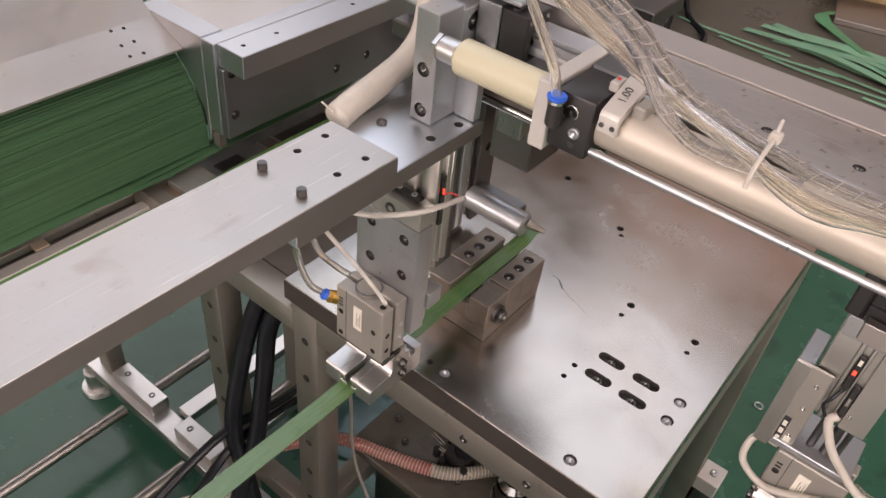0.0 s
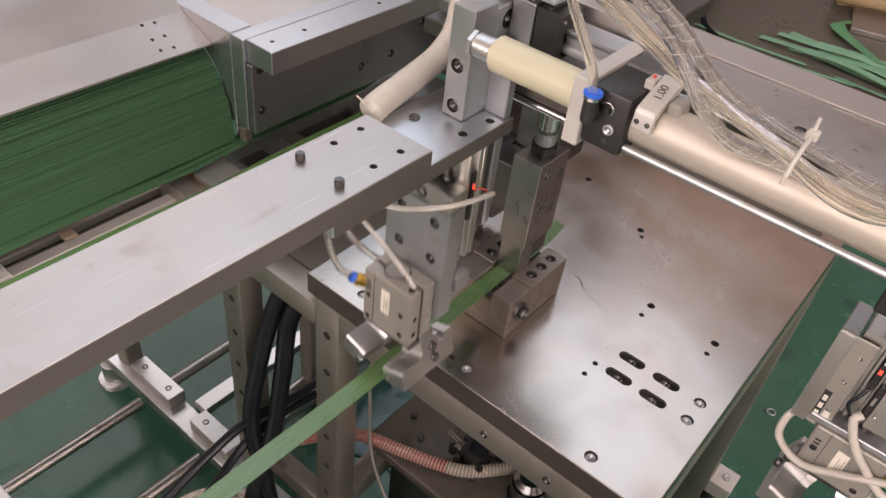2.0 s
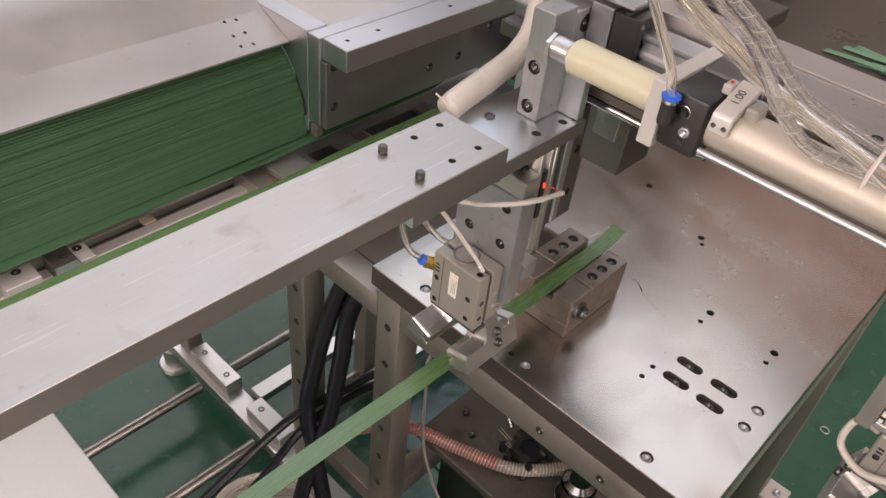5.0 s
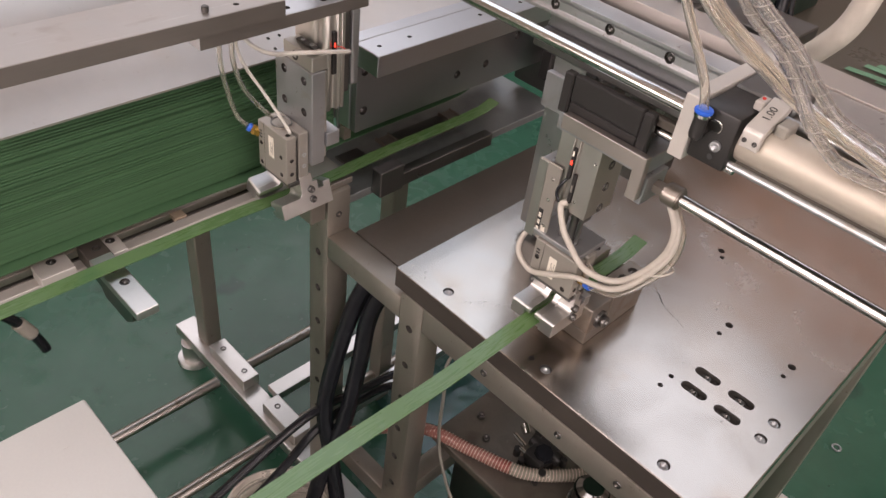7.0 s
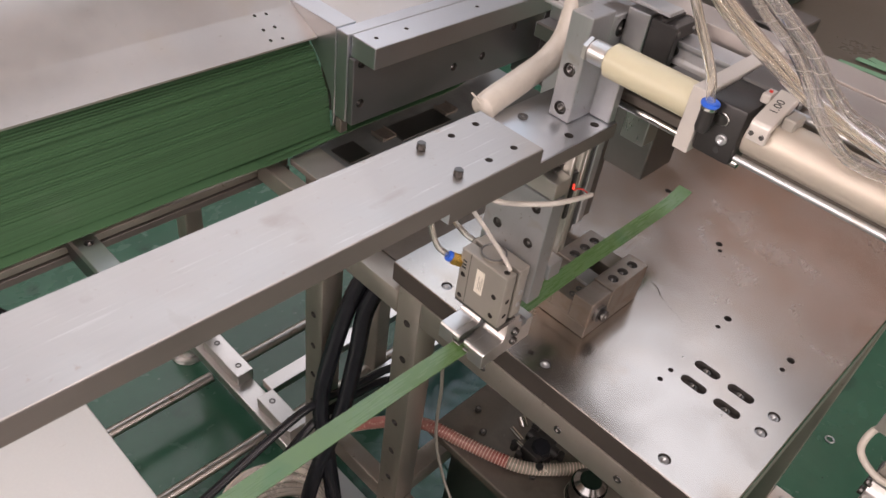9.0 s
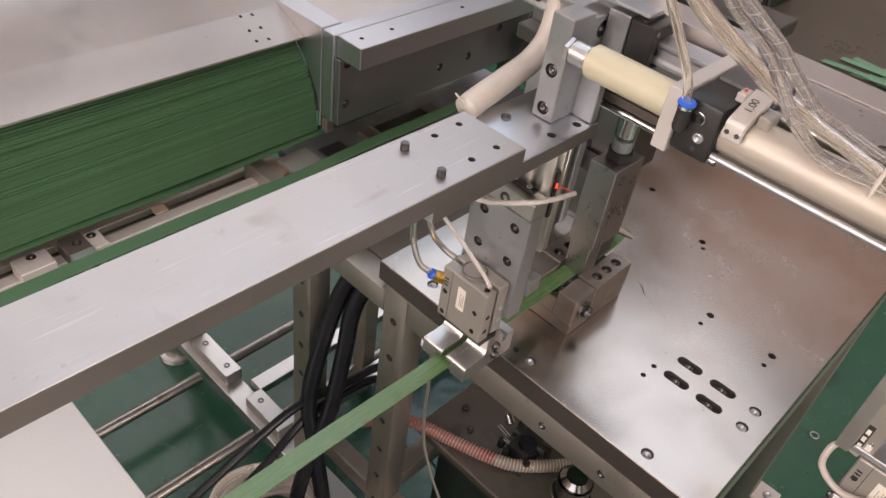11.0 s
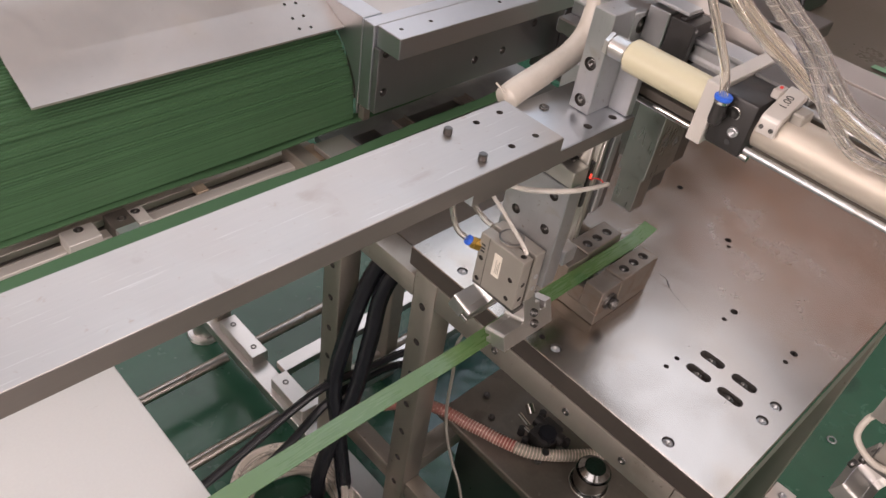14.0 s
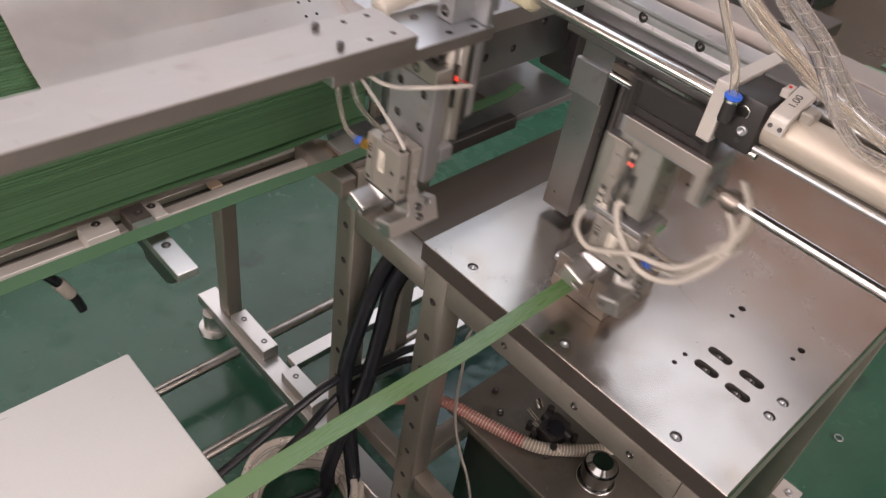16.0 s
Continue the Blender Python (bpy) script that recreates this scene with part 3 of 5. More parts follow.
def air_cylinder():
    t = thing("air_cylinder", (AX, -0.4, AZ), "satin aluminium air cylinder with black end head above the bed plate", "air cylinder")
    part("barrel", cyl(B(), (AX, -0.154, AZ), (AX, -0.95, AZ), 0.0205, 40), WARM_BARREL, t, "warm satin aluminium barrel")
    head = part("end_head", box(B(), -0.085, -0.03, -0.1535, -0.1165, 0.4465, 0.5, 0.003, 2), BLACK, t, "black anodised end head")
    part("head_cap", box(B(), -0.032, 0.012, -0.175, -0.117, 0.4935, 0.502, 0.002), DARK_STEEL, t)
    bm = B()
    box(bm, -0.089, -0.072, -0.116, -0.101, 0.441, 0.503, 0.0008)
    box(bm, -0.0722, 0.06, -0.116, -0.101, 0.4865, 0.503, 0.0008)
    part("mounting_plate", bm, PALE_PLATE, t)
    part("rear_head", box(B(), -0.085, -0.03, -0.99, -0.9505, 0.4465, 0.5, 0.003), BLACK, t)
    for x, z in ((-0.077, 0.4535), (-0.036, 0.4935)):
        part("tie_rod", cyl(B(), (x, -0.154, z), (x, -0.95, z), 0.0035, 12), MACHINED, t)
    screw(t, (-0.085, -0.1405, 0.468), "-x", 0.005, 0.003, MACHINED)
    bm = B()
    cyl(bm, (-0.0845, -0.124, 0.479), (-0.0965, -0.124, 0.479), 0.0056, 18)
    cyl(bm, (-0.095, -0.1235, 0.4735), (-0.095, -0.1235, 0.493), 0.0064, 20, bevel=0.001)
    box(bm, -0.0985, -0.088, -0.1285, -0.1185, 0.4705, 0.4785, 0.0012)
    part("elbow_fitting", bm, BLACK, t)
    part("collar_ring", cyl(B(), (-0.095, -0.1235, 0.4932), (-0.095, -0.1235, 0.4957), 0.0072, 24), CHROME, t)
    part("collar", cyl(B(), (-0.095, -0.1235, 0.496), (-0.095, -0.1235, 0.5), 0.0082, 24, bevel=0.001), BLUE, t, "blue push-in collar")
    bm = B()
    for i in range(5):
        cyl(bm, (-0.0855, -0.136 + 0.001 * i, 0.4845), (-0.0875, -0.136 + 0.001 * i, 0.4845), 0.0045, 14)
    part("cushion_screw", bm, BLACK_SCREW, t)
    arc = [(-0.0858, -0.1345 + 0.0058 * math.cos(a), 0.4845 + 0.0058 * math.sin(a)) for a in (math.radians(-60 + 24 * k) for k in range(13))]
    part("snap_ring", sweep(B(), arc, 0.0008, 6, 3), CHROME, t)
    part("plug", cyl(B(), (-0.0848, -0.139, 0.4565), (-0.0857, -0.139, 0.4565), 0.0028, 14), INK, t)
    part("air_tube", sweep(B(), [(-0.095, -0.1235, 0.497), (-0.095, -0.114, 0.523), (-0.096, -0.08, 0.574), (-0.094, -0.033, 0.647), (-0.09, 0.02, 0.75)], 0.0042, 12), CLEAR_TUBE, t, "clear air tube")
    # position sensor on its bracket, marked by hand
    bm = B()
    prism(bm, [(-0.084, 0.478), (-0.0788, 0.478), (-0.0775, 0.489), (-0.0405, 0.5035), (-0.0425, 0.5115), (-0.0815, 0.4965), (-0.084, 0.493)], "y", -0.1745, -0.157, 0.0008)
    part("sensor_bracket", bm, PALE_PLATE, t)
    part("sensor", box(B(), -0.066, -0.046, -0.187, -0.175, 0.488, 0.501, 0.0015), GRIPPER_ALU, t)
    part("sensor_window", box(B(), -0.058, -0.042, -0.1565, -0.148, 0.5, 0.5085, 0.001), PALE_PLATE, t)
    part("indicator", cyl(B(), (-0.05, -0.152, 0.5085), (-0.05, -0.152, 0.51), 0.0016, 12), RED_WINDOW, t, "small red indicator lamp")
    for z in (-0.1705, -0.161):
        screw(t, (-0.084, z, 0.485), "-x", 0.0022, 0.0012)
    fc = bpy.data.curves.new("marking", "FONT")
    fc.body, fc.size, fc.align_x, fc.align_y, fc.extrude = "1.00", 0.01, "CENTER", "CENTER", 0.0001
    tmp = bpy.data.objects.new("marking", fc)
    scene.collection.objects.link(tmp)
    bpy.context.view_layer.update()
    me = bpy.data.meshes.new_from_object(tmp.evaluated_get(bpy.context.evaluated_depsgraph_get()))
    bpy.data.objects.remove(tmp)
    me.materials.clear()
    me.materials.append(INK)
    ob = new("marking", me)
    t.location += SHIFT
    ob.parent = t
    ob.matrix_local = Matrix.Translation(Vector((-0.0615, -0.1655, 0.5044)) - ORIGIN[t.name]) @ pose(0, 0, 0, 0, -21, 0) @ pose(0, 0, 0, 0, 0, 4)


air_cylinder()


# ---- air tubes and their spiral wrap over the cylinder ----
def tube_bundle():
    t = thing("tube_bundle", (-0.07, -0.25, 0.5), "clear air tubes in spiral wrap lying on the cylinder", "tubes")
    low = [(-0.099, -0.303, 0.5), (-0.097, -0.328, 0.497), (-0.078, -0.358, 0.494), (-0.05, -0.43, 0.49), (-0.04, -0.6, 0.488)]
    main = [(-0.078, -0.045, 0.615), (-0.064, -0.076, 0.565), (-0.037, -0.105, 0.53), (-0.027, -0.13, 0.514), (-0.03, -0.158, 0.504), (-0.041, -0.191, 0.5), (-0.054, -0.222, 0.5), (-0.069, -0.249, 0.502), (-0.084, -0.27, 0.504)] + low
    over = [(-0.064, -0.05, 0.615), (-0.052, -0.082, 0.565), (-0.036, -0.116, 0.536), (-0.034, -0.143, 0.522), (-0.043, -0.173, 0.513), (-0.059, -0.207, 0.511), (-0.077, -0.238, 0.512), (-0.091, -0.269, 0.512), (-0.102, -0.314, 0.508), (-0.084, -0.357, 0.5), (-0.058, -0.43, 0.497), (-0.05, -0.6, 0.494)]
    runs = [(0.0034, main, (0, 0, 0)), (0.0034, main, (0.006, -0.004, 0.001)), (0.0034, over, (0, 0, 0)), (0.0028, over, (0.006, 0.002, -0.001)), (0.0028, main, (-0.0015, 0.004, 0.0055))]
    for r, pts, d in runs:
        part("air_tube", sweep(B(), [Vector(p) + Vector(d) for p in pts], r, 10, 12), CLEAR_TUBE, t)
    wraps = [
        [(-0.105, -0.085, 0.63), (-0.096, -0.108, 0.6), (-0.086, -0.129, 0.576), (-0.081, -0.149, 0.562), (-0.077, -0.163, 0.55), (-0.076, -0.173, 0.54), (-0.077, -0.183, 0.53), (-0.08, -0.197, 0.516), (-0.077, -0.211, 0.504), (-0.066, -0.225, 0.49), (-0.055, -0.24, 0.483), (-0.05, -0.262, 0.482), (-0.048, -0.3, 0.482)],
        [(-0.125, -0.095, 0.64), (-0.108, -0.122, 0.606), (-0.091, -0.147, 0.58), (-0.077, -0.168, 0.56), (-0.065, -0.183, 0.54), (-0.05, -0.195, 0.522), (-0.036, -0.207, 0.507), (-0.03, -0.225, 0.5), (-0.038, -0.247, 0.499), (-0.049, -0.286, 0.498), (-0.053, -0.313, 0.496), (-0.049, -0.351, 0.494), (-0.04, -0.42, 0.492), (-0.03, -0.6, 0.49)],
    ]
    for pts in wraps:
        line = spline(pts, 40)
        part("air_tube", sweep(B(), pts, 0.0026, 8, 10), CLEAR_TUBE, t)
        part("spiral_wrap", sweep(B(), pts, 0.0052, 14, 12), WRAP, t, "translucent spiral wrap")
        # the seam of the wrap, wound round it
        ang, seam = 0.0, []
        up = Vector((1, 0, 0.2))
        for i in range(len(line) - 1):
            d = line[i + 1] - line[i]
            ang += d.length / 0.0145 * 2 * math.pi
            d.normalize()
            side = d.cross(up).normalized()
            seam.append(line[i] + 0.0053 * (math.cos(ang) * side + math.sin(ang) * side.cross(d)))
        part("wrap_seam", sweep(B(), seam, 0.00042, 5, 1), GRIPPER_ALU, t)
    bm = B()
    sweep(bm, [(-0.107, -0.276, 0.499), (-0.105, -0.276, 0.508), (-0.095, -0.276, 0.517), (-0.07, -0.275, 0.521), (-0.055, -0.274, 0.517)], 0.0016, 8)
    box(bm, -0.074, -0.066, -0.279, -0.271, 0.518, 0.525, 0.001)
    sweep(bm, [(-0.07, -0.275, 0.523), (-0.065, -0.274, 0.5265), (-0.058, -0.273, 0.5285)], 0.0014, 8)
    part("cable_tie", bm, WHITE_SLEEVE, t, "white nylon cable tie")


tube_bundle()

# ---- gripper, shared by both transfer carriages ----
def jaw(name, side, cx, cy, z, parent, length=0.09):
    """A gripper jaw, side +1 or -1 across the strap, with its front tip at cx."""
    def slab(outline, a, b, bevel=0.0004):
        lo, hi = sorted((cy + side * a, cy + side * b))
        prism(bm, outline, "y", lo, hi, bevel)
    bm = B()
    fillet = [(cx + 0.046 - 0.008 * math.cos(a), z + 0.020 - 0.008 * math.sin(a)) for a in (math.pi * k / 8 for k in range(5))][::-1]
    nose = [(cx + 0.004 - 0.004 * math.cos(a), z + 0.008 + 0.004 * math.sin(a)) for a in (math.pi * k / 8 for k in range(5))]
    front = nose + [(cx + 0.03, z + 0.012)] + [(cx + 0.03 + 0.008 * math.sin(a), z + 0.020 - 0.008 * math.cos(a)) for a in (math.pi * k / 8 for k in range(1, 5))]
    post = [(cx + 0.038, z + 0.046), (cx + length - 0.03, z + 0.046), (cx + length - 0.03, z + 0.03), (cx + length - 0.022, z + 0.03), (cx + length - 0.022, z + 0.016), (cx + length - 0.012, z + 0.016), (cx + length - 0.012, z + 0.024), (cx + length, z + 0.024), (cx + length, z - 0.012)]
    slab([(cx, z - 0.012)] + front + post, 0.0135, 0.036)
    slab([(cx + 0.0005, z + 0.0028)] + front + [(cx + 0.044, z + 0.030), (cx + 0.044, z + 0.0028)], 0.004, 0.0134, 0.0004)
    slab([(cx + 0.002, z - 0.011), (cx + 0.002, z - 0.0045), (cx + length - 0.01, z - 0.0045), (cx + length - 0.01, z - 0.011)], 0.003, 0.0134, 0.0004)
    ob = part(name, bm, JAW_STEEL, parent, "bright machined gripper jaw")
    for dz in (0.004, 0.02):
        screw(ob, (cx + length - 0.036, cy + side * 0.036, z + dz), "-y" if side < 0 else "y", 0.0055, 0.005)
    return ob


def gripper(parent, x, cy, z, fitting, h=0.078):
    """Body of a parallel gripper: front face at x, centre cy, underside z."""
    body = part("gripper_body", box(B(), x, x + 0.017, cy - 0.035, cy + 0.035, z, z + h, 0.0012), GRIPPER_ALU, parent, "grey anodised gripper body")
    part("gripper_back", box(B(), x + 0.021, x + 0.038, cy - 0.036, cy + 0.034, z + 0.004, z + h + 0.002, 0.0012), GRIPPER_ALU, parent)
    part("gripper_core", box(B(), x + 0.01, x + 0.03, cy - 0.033, cy + 0.033, z + 0.002, z + h - 0.004, 0.0008), DARK_STEEL, parent)
    bm = B()
    cyl(bm, (x + 0.02, cy + 0.004, z + h - 0.004), (x + 0.02, cy + 0.004, z + h + 0.0028), 0.0145, 28)
    part("piston_cap", bm, GRIPPER_ALU, parent)
    ring = [(x + 0.02 + 0.0145 * math.cos(a), cy + 0.004 + 0.0145 * math.sin(a), z + h + 0.0032) for a in (2 * math.pi * k / 24 for k in range(25))]
    part("circlip", sweep(B(), ring, 0.0011, 6, 2), DARK_STEEL, parent)
    part("finger_guide", box(B(), x + 0.003, x + 0.034, cy - 0.036, cy + 0.036, z - 0.007, z - 0.0004, 0.0008), DARK_STEEL, parent)
    part("label_plate", box(B(), x - 0.0006, x + 0.0001, cy - 0.004, cy + 0.008, z + h - 0.048, z + h - 0.014, 0), PAPER, parent, "small pale maker's label")
    bm = B()
    for k in range(3):
        box(bm, x - 0.0009, x - 0.0005, cy - 0.0022 + 0.0024 * k, cy - 0.0015 + 0.0024 * k, z + h - 0.042, z + h - 0.022 - 0.006 * (k % 2), 0)
    part("print", bm, GRIPPER_ALU, parent)
    cut = B()
    for dy, dz in ((-0.0215, 0.53 * h), (-0.022, 0.15 * h), (0.0275, 0.53 * h), (0.0275, 0.1 * h)):
        bore(cut, (x, cy + dy, z + dz), 0.0036, 0.004, "-x", 16)
    box(cut, x - 0.002, x + 0.0008, cy + 0.0192, cy + 0.02, z - 0.01, z + h + 0.01, 0)
    for dz in (0.2 * h, 0.5 * h):
        bore(cut, (x + 0.009, cy - 0.035, z + dz), 0.0034, 0.004, "-y", 16)
    bore(cut, (x + 0.009, cy - 0.0265, z + h), 0.0038, 0.004, "z", 16)
    carve(body, cut)
    for dz in (0.3 * h, 0.55 * h):
        screw(parent, (x + 0.03, cy - 0.036, z + dz), "-y", 0.0034, 0.0008, MACHINED)
    bm = B()
    for k in range(3):
        box(bm, x - 0.0003, x + 0.0001, cy + 0.0245, cy + 0.0305, z + h - 0.017 - 0.005 * k, z + h - 0.0145 - 0.005 * k, 0)
    part("print", bm, INK, parent)
    if fitting:
        part("brass_fitting", cyl(B(), (x + 0.004, cy + 0.0352, z + 0.054), (x - 0.0042, cy + 0.0442, z + 0.0572), 0.008, 6, bevel=0.0006), BRASS, parent, "brass air fitting")
        part("collar", cyl(B(), (x - 0.0045, cy + 0.0445, z + 0.0575), (x - 0.0078, cy + 0.0482, z + 0.0612), 0.0066, 20, bevel=0.001), BLUE, parent, "blue push-in collar")
        part("tube_fitting", cyl(B(), (x + 0.029, cy + 0.0345, z + 0.066), (x + 0.027, cy + 0.041, z + 0.07), 0.0075, 20, bevel=0.001), GRIPPER_ALU, parent)


# ---- transfer arm with the first gripper (at the die, lowered) ----
GY = 0.0475


def transfer_arm():
    t = thing("transfer_arm", (-0.06, 0.05, 0.345), "long brushed steel transfer arm carrying a gripper", "transfer arm")
    def skew(bm):
        for v in bm.verts:
            v.co.y -= (v.co.x + 0.117) * 0.006
        return bm
    beam = part("beam", skew(box(B(), -1.25, -0.117, 0.007, 0.09, 0.367, 0.389, 0.0005)), BEAM_STEEL, t, "brushed steel beam with bare threaded holes")
    # thin sheet that makes the -Y side browner than the top
    part("beam_side", skew(box(B(), -1.25, -0.1175, 0.0062, 0.0069, 0.3675, 0.3882, 0)), SIDE_BROWN, t, "thin brown sheet along the side of the beam")
    cut = B()
    holes = [(-0.14, 0.075), (-0.14, 0.025), (-0.175, 0.074), (-0.175, 0.025)]
    for x, y in holes:
        bore(cut, (x, y, 0.389), 0.0037, 0.008)
    carve(beam, cut)
    for x, y in ((-0.215, 0.074), (-0.217, 0.024)):
        part("stud", cyl(B(), (x, y, 0.389), (x, y, 0.3965), 0.0044, 16, bevel=0.0008), BLACK_SCREW, t, "dark steel stud")
    brk = part("bracket_plate", box(B(), -0.235, 0.022, 0.012, 0.102, 0.349, 0.3665, 0.0006), MAGAZINE_STEEL, t)
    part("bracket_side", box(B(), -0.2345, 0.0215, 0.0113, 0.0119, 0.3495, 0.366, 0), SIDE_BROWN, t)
    cut = B()
    for x, y in ((-0.1, 0.03), (-0.044, 0.027), (-0.003, 0.024), (-0.105, 0.085)):
        bore(cut, (x, y, 0.3665), 0.005, 0.01)
    carve(brk, cut)
    screw(t, (-0.058, 0.079, 0.3665), "z", 0.0055, 0.0025)
    bm = B()
    box(bm, -0.028, 0.0095, 0.0415, 0.0685, 0.367, 0.484, 0.001)
    box(bm, 0.01, 0.06, 0.0415, 0.0685, 0.367, 0.478, 0.001)
    up = part("upright_bracket", bm, MACHINED, t)
    prism(bm := B(), [(0.0155, 0.367), (0.041, 0.367), (0.041, 0.445), (0.034, 0.445), (0.0155, 0.42)], "x", 0.0095, 0.0215, 0.001)
    part("gusset_block", bm, MACHINED, t)
    cut = B()
    bore(cut, (0.028, 0.0415, 0.462), 0.0098, 0.007, "-y", 28)
    for z in (0.424, 0.38):
        bore(cut, (-0.028, 0.0555, z), 0.0076, 0.006, "-x", 24)
    carve(up, cut)
    screw(t, (0.028, 0.0484, 0.462), "-y", 0.0078, 0.0055)
    for z in (0.424, 0.38):
        screw(t, (-0.0222, 0.0555, z), "-x", 0.006, 0.0045)
    bm = B()
    prism(bm, [(0.03, 0.434), (0.0735, 0.434), (0.0735, 0.439), (0.043, 0.439), (0.043, 0.47), (0.0735, 0.47), (0.0735, 0.485), (0.03, 0.485)], "y", 0.0145, 0.0405, 0.001)
    part("bearing_carriage", bm, UPRIGHT_STEEL, t, "ground steel linear bearing carriage")
    screw(t, (0.05, 0.028, 0.485), "z", 0.0045, 0.0008, DARK_STEEL)
    bm = B()
    prism(bm, [(0.032, 0.436), (0.072, 0.436), (0.072, 0.44), (0.0425, 0.44), (0.0425, 0.469), (0.072, 0.469), (0.072, 0.483), (0.032, 0.483)], "y", -0.016, 0.014, 0.001)
    cap = part("bearing_cap", bm, BLACK, t, "black plastic bearing end cap")
    for x in (0.0375, 0.0665):
        screw(cap, (x, -0.016, 0.4765), "-y", 0.0026, 0.001, DARK_STEEL)
    part("cap_rib", box(B(), 0.034, 0.07, -0.002, 0.004, 0.4832, 0.4862, 0.0006), BLACK, cap)
    part("carriage_link", box(B(), 0.032, 0.058, -0.005, 0.082, 0.4895, 0.4935, 0.001), MACHINED, t)
    # hanging plate and slide cylinder under the bracket
    part("hanger_plate", prism(B(), [(0.018, 0.232), (0.098, 0.232), (0.102, 0.236), (0.102, 0.3485), (0.012, 0.3485), (0.012, 0.238)], "x", -0.0045, 0.0085, 0.0008), MACHINED, t)
    part("hanger_plate", prism(B(), [(0.016, 0.226), (0.1, 0.226), (0.1, 0.3485), (0.0145, 0.3485), (0.0145, 0.228)], "x", -0.016, -0.0065, 0.0006), DARK_STEEL, t)
    bm = B()
    prism(bm, [(-0.05, 0.02), (-0.05, 0.028), (-0.046, 0.03), (-0.046, 0.036), (-0.05, 0.038), (-0.05, 0.082), (-0.0165, 0.082), (-0.0165, 0.012), (-0.022, 0.012), (-0.023, 0.015), (-0.026, 0.015), (-0.027, 0.012), (-0.03, 0.012), (-0.032, 0.017), (-0.038, 0.017), (-0.04, 0.012), (-0.046, 0.012)], "z", 0.205, 0.3485, 0.0005)
    part("slide_cylinder", bm, ALUMINIUM, t, "extruded aluminium slide cylinder")
    part("magnet_sensor", box(B(), -0.0385, -0.0315, 0.0105, 0.0168, 0.262, 0.325, 0.0008), BLACK, t)
    part("indicator", box(B(), -0.0372, -0.0348, 0.009, 0.0104, 0.304, 0.3105, 0.0004), LED_RED, t, "glowing red sensor lamp")
    # rod, coupling and bumper
    ax, az = AX + SHIFT.x, AZ + SHIFT.z
    bm = B()
    cyl(bm, (ax, 0.0385, az), (ax, 0.034, az), 0.013, 6)
    cyl(bm, (ax, 0.0338, az), (ax, 0.0125, az), 0.0118, 24, bevel=0.0015)
    part("coupling", bm, JAW_STEEL, t)
    part("piston_rod", cyl(B(), (ax, 0.012, az), (ax, -0.55, az), 0.0068, 24), CHROME, t, "polished chrome piston rod")
    part("bumper_sleeve", cyl(B(), (ax, 0.012, az), (ax, -0.087, az), 0.0172, 36, bevel=0.003), NYLON, t, "cream nylon bumper sleeve")
    part("cable_sleeve", sweep(B(), [(-0.094, 0.106, 0.375), (-0.074, 0.108, 0.3795), (-0.0225, 0.113, 0.386), (0.0217, 0.113, 0.4), (0.0506, 0.1165, 0.428), (0.0627, 0.125, 0.498), (0.053, 0.125, 0.606)], 0.0142, 16, 10), WHITE_SLEEVE, t, "white taped cable sleeve")
    part("cable_sleeve", sweep(B(), [(0.25, -0.46, 0.36), (0.25, -0.475, 0.41), (0.25, -0.498, 0.44), (0.25, -0.518, 0.475), (0.25, -0.526, 0.515), (0.25, -0.531, 0.6), (0.24, -0.5, 0.7)], 0.0138, 16, 10), WHITE_SLEEVE, t, "white taped cable sleeve")
    part("tie_end", sweep(B(), [(-0.1, 0.105, 0.385), (-0.107, 0.113, 0.395)], 0.0012, 6), WHITE_SLEEVE, t)
    # slide table carrying the gripper
    table = part("slide_table", box(B(), -0.0788, -0.056, 0.004, 0.09, 0.128, 0.277, 0.001), MACHINED, t, "machined slide table")
    cut = B()
    fs = [(0.069, 0.259), (0.023, 0.259), (0.069, 0.21), (0.023, 0.21)]
    for y, z in fs:
        bore(cut, (-0.0788, y, z), 0.0065, 0.006, "-x")
    carve(table, cut)
    for y, z in fs:
        screw(table, (-0.0735, y, z), "-x", 0.005, 0.003)
    bm = B()
    prism(bm, [(0.006, 0.2775), (0.072, 0.2775), (0.072, 0.302), (0.03, 0.302), (0.018, 0.2985), (0.006, 0.2985)], "x", -0.077, -0.0505, 0.001)
    part("slide_top", bm, ALUMINIUM, table)
    screw(table, (-0.077, 0.045, 0.288), "-x", 0.007, 0.001)
    stroke = part("stroke_stop", box(B(), -0.066, -0.056, 0.018, 0.058, 0.3022, 0.306, 0.001), BLACK_SCREW, table)
    for y in (0.028, 0.048):
        screw(stroke, (-0.061, y, 0.306), "z", 0.0032, 0.0008, MACHINED)
    part("slide_side", box(B(), -0.0555, -0.0512, 0.006, 0.086, 0.135, 0.2745, 0.001), ALUMINIUM, table)
    part("slide_foot", box(B(), -0.055, -0.032, 0.0, 0.04, 0.155, 0.178, 0.001), MACHINED, table)
    gripper(table, -0.1175, GY, 0.105, True)
    for pts in ([(-0.126, 0.0965, 0.167), (-0.135, 0.107, 0.18), (-0.145, 0.112, 0.22), (-0.16, 0.1, 0.28), (-0.165, 0.085, 0.345)],
                [(-0.09, 0.0885, 0.175), (-0.1, 0.1, 0.187), (-0.125, 0.102, 0.225), (-0.145, 0.092, 0.28), (-0.15, 0.08, 0.345)]):
        part("air_tube", sweep(B(), pts, 0.0036, 10), CLEAR_TUBE, table, "clear air tube")
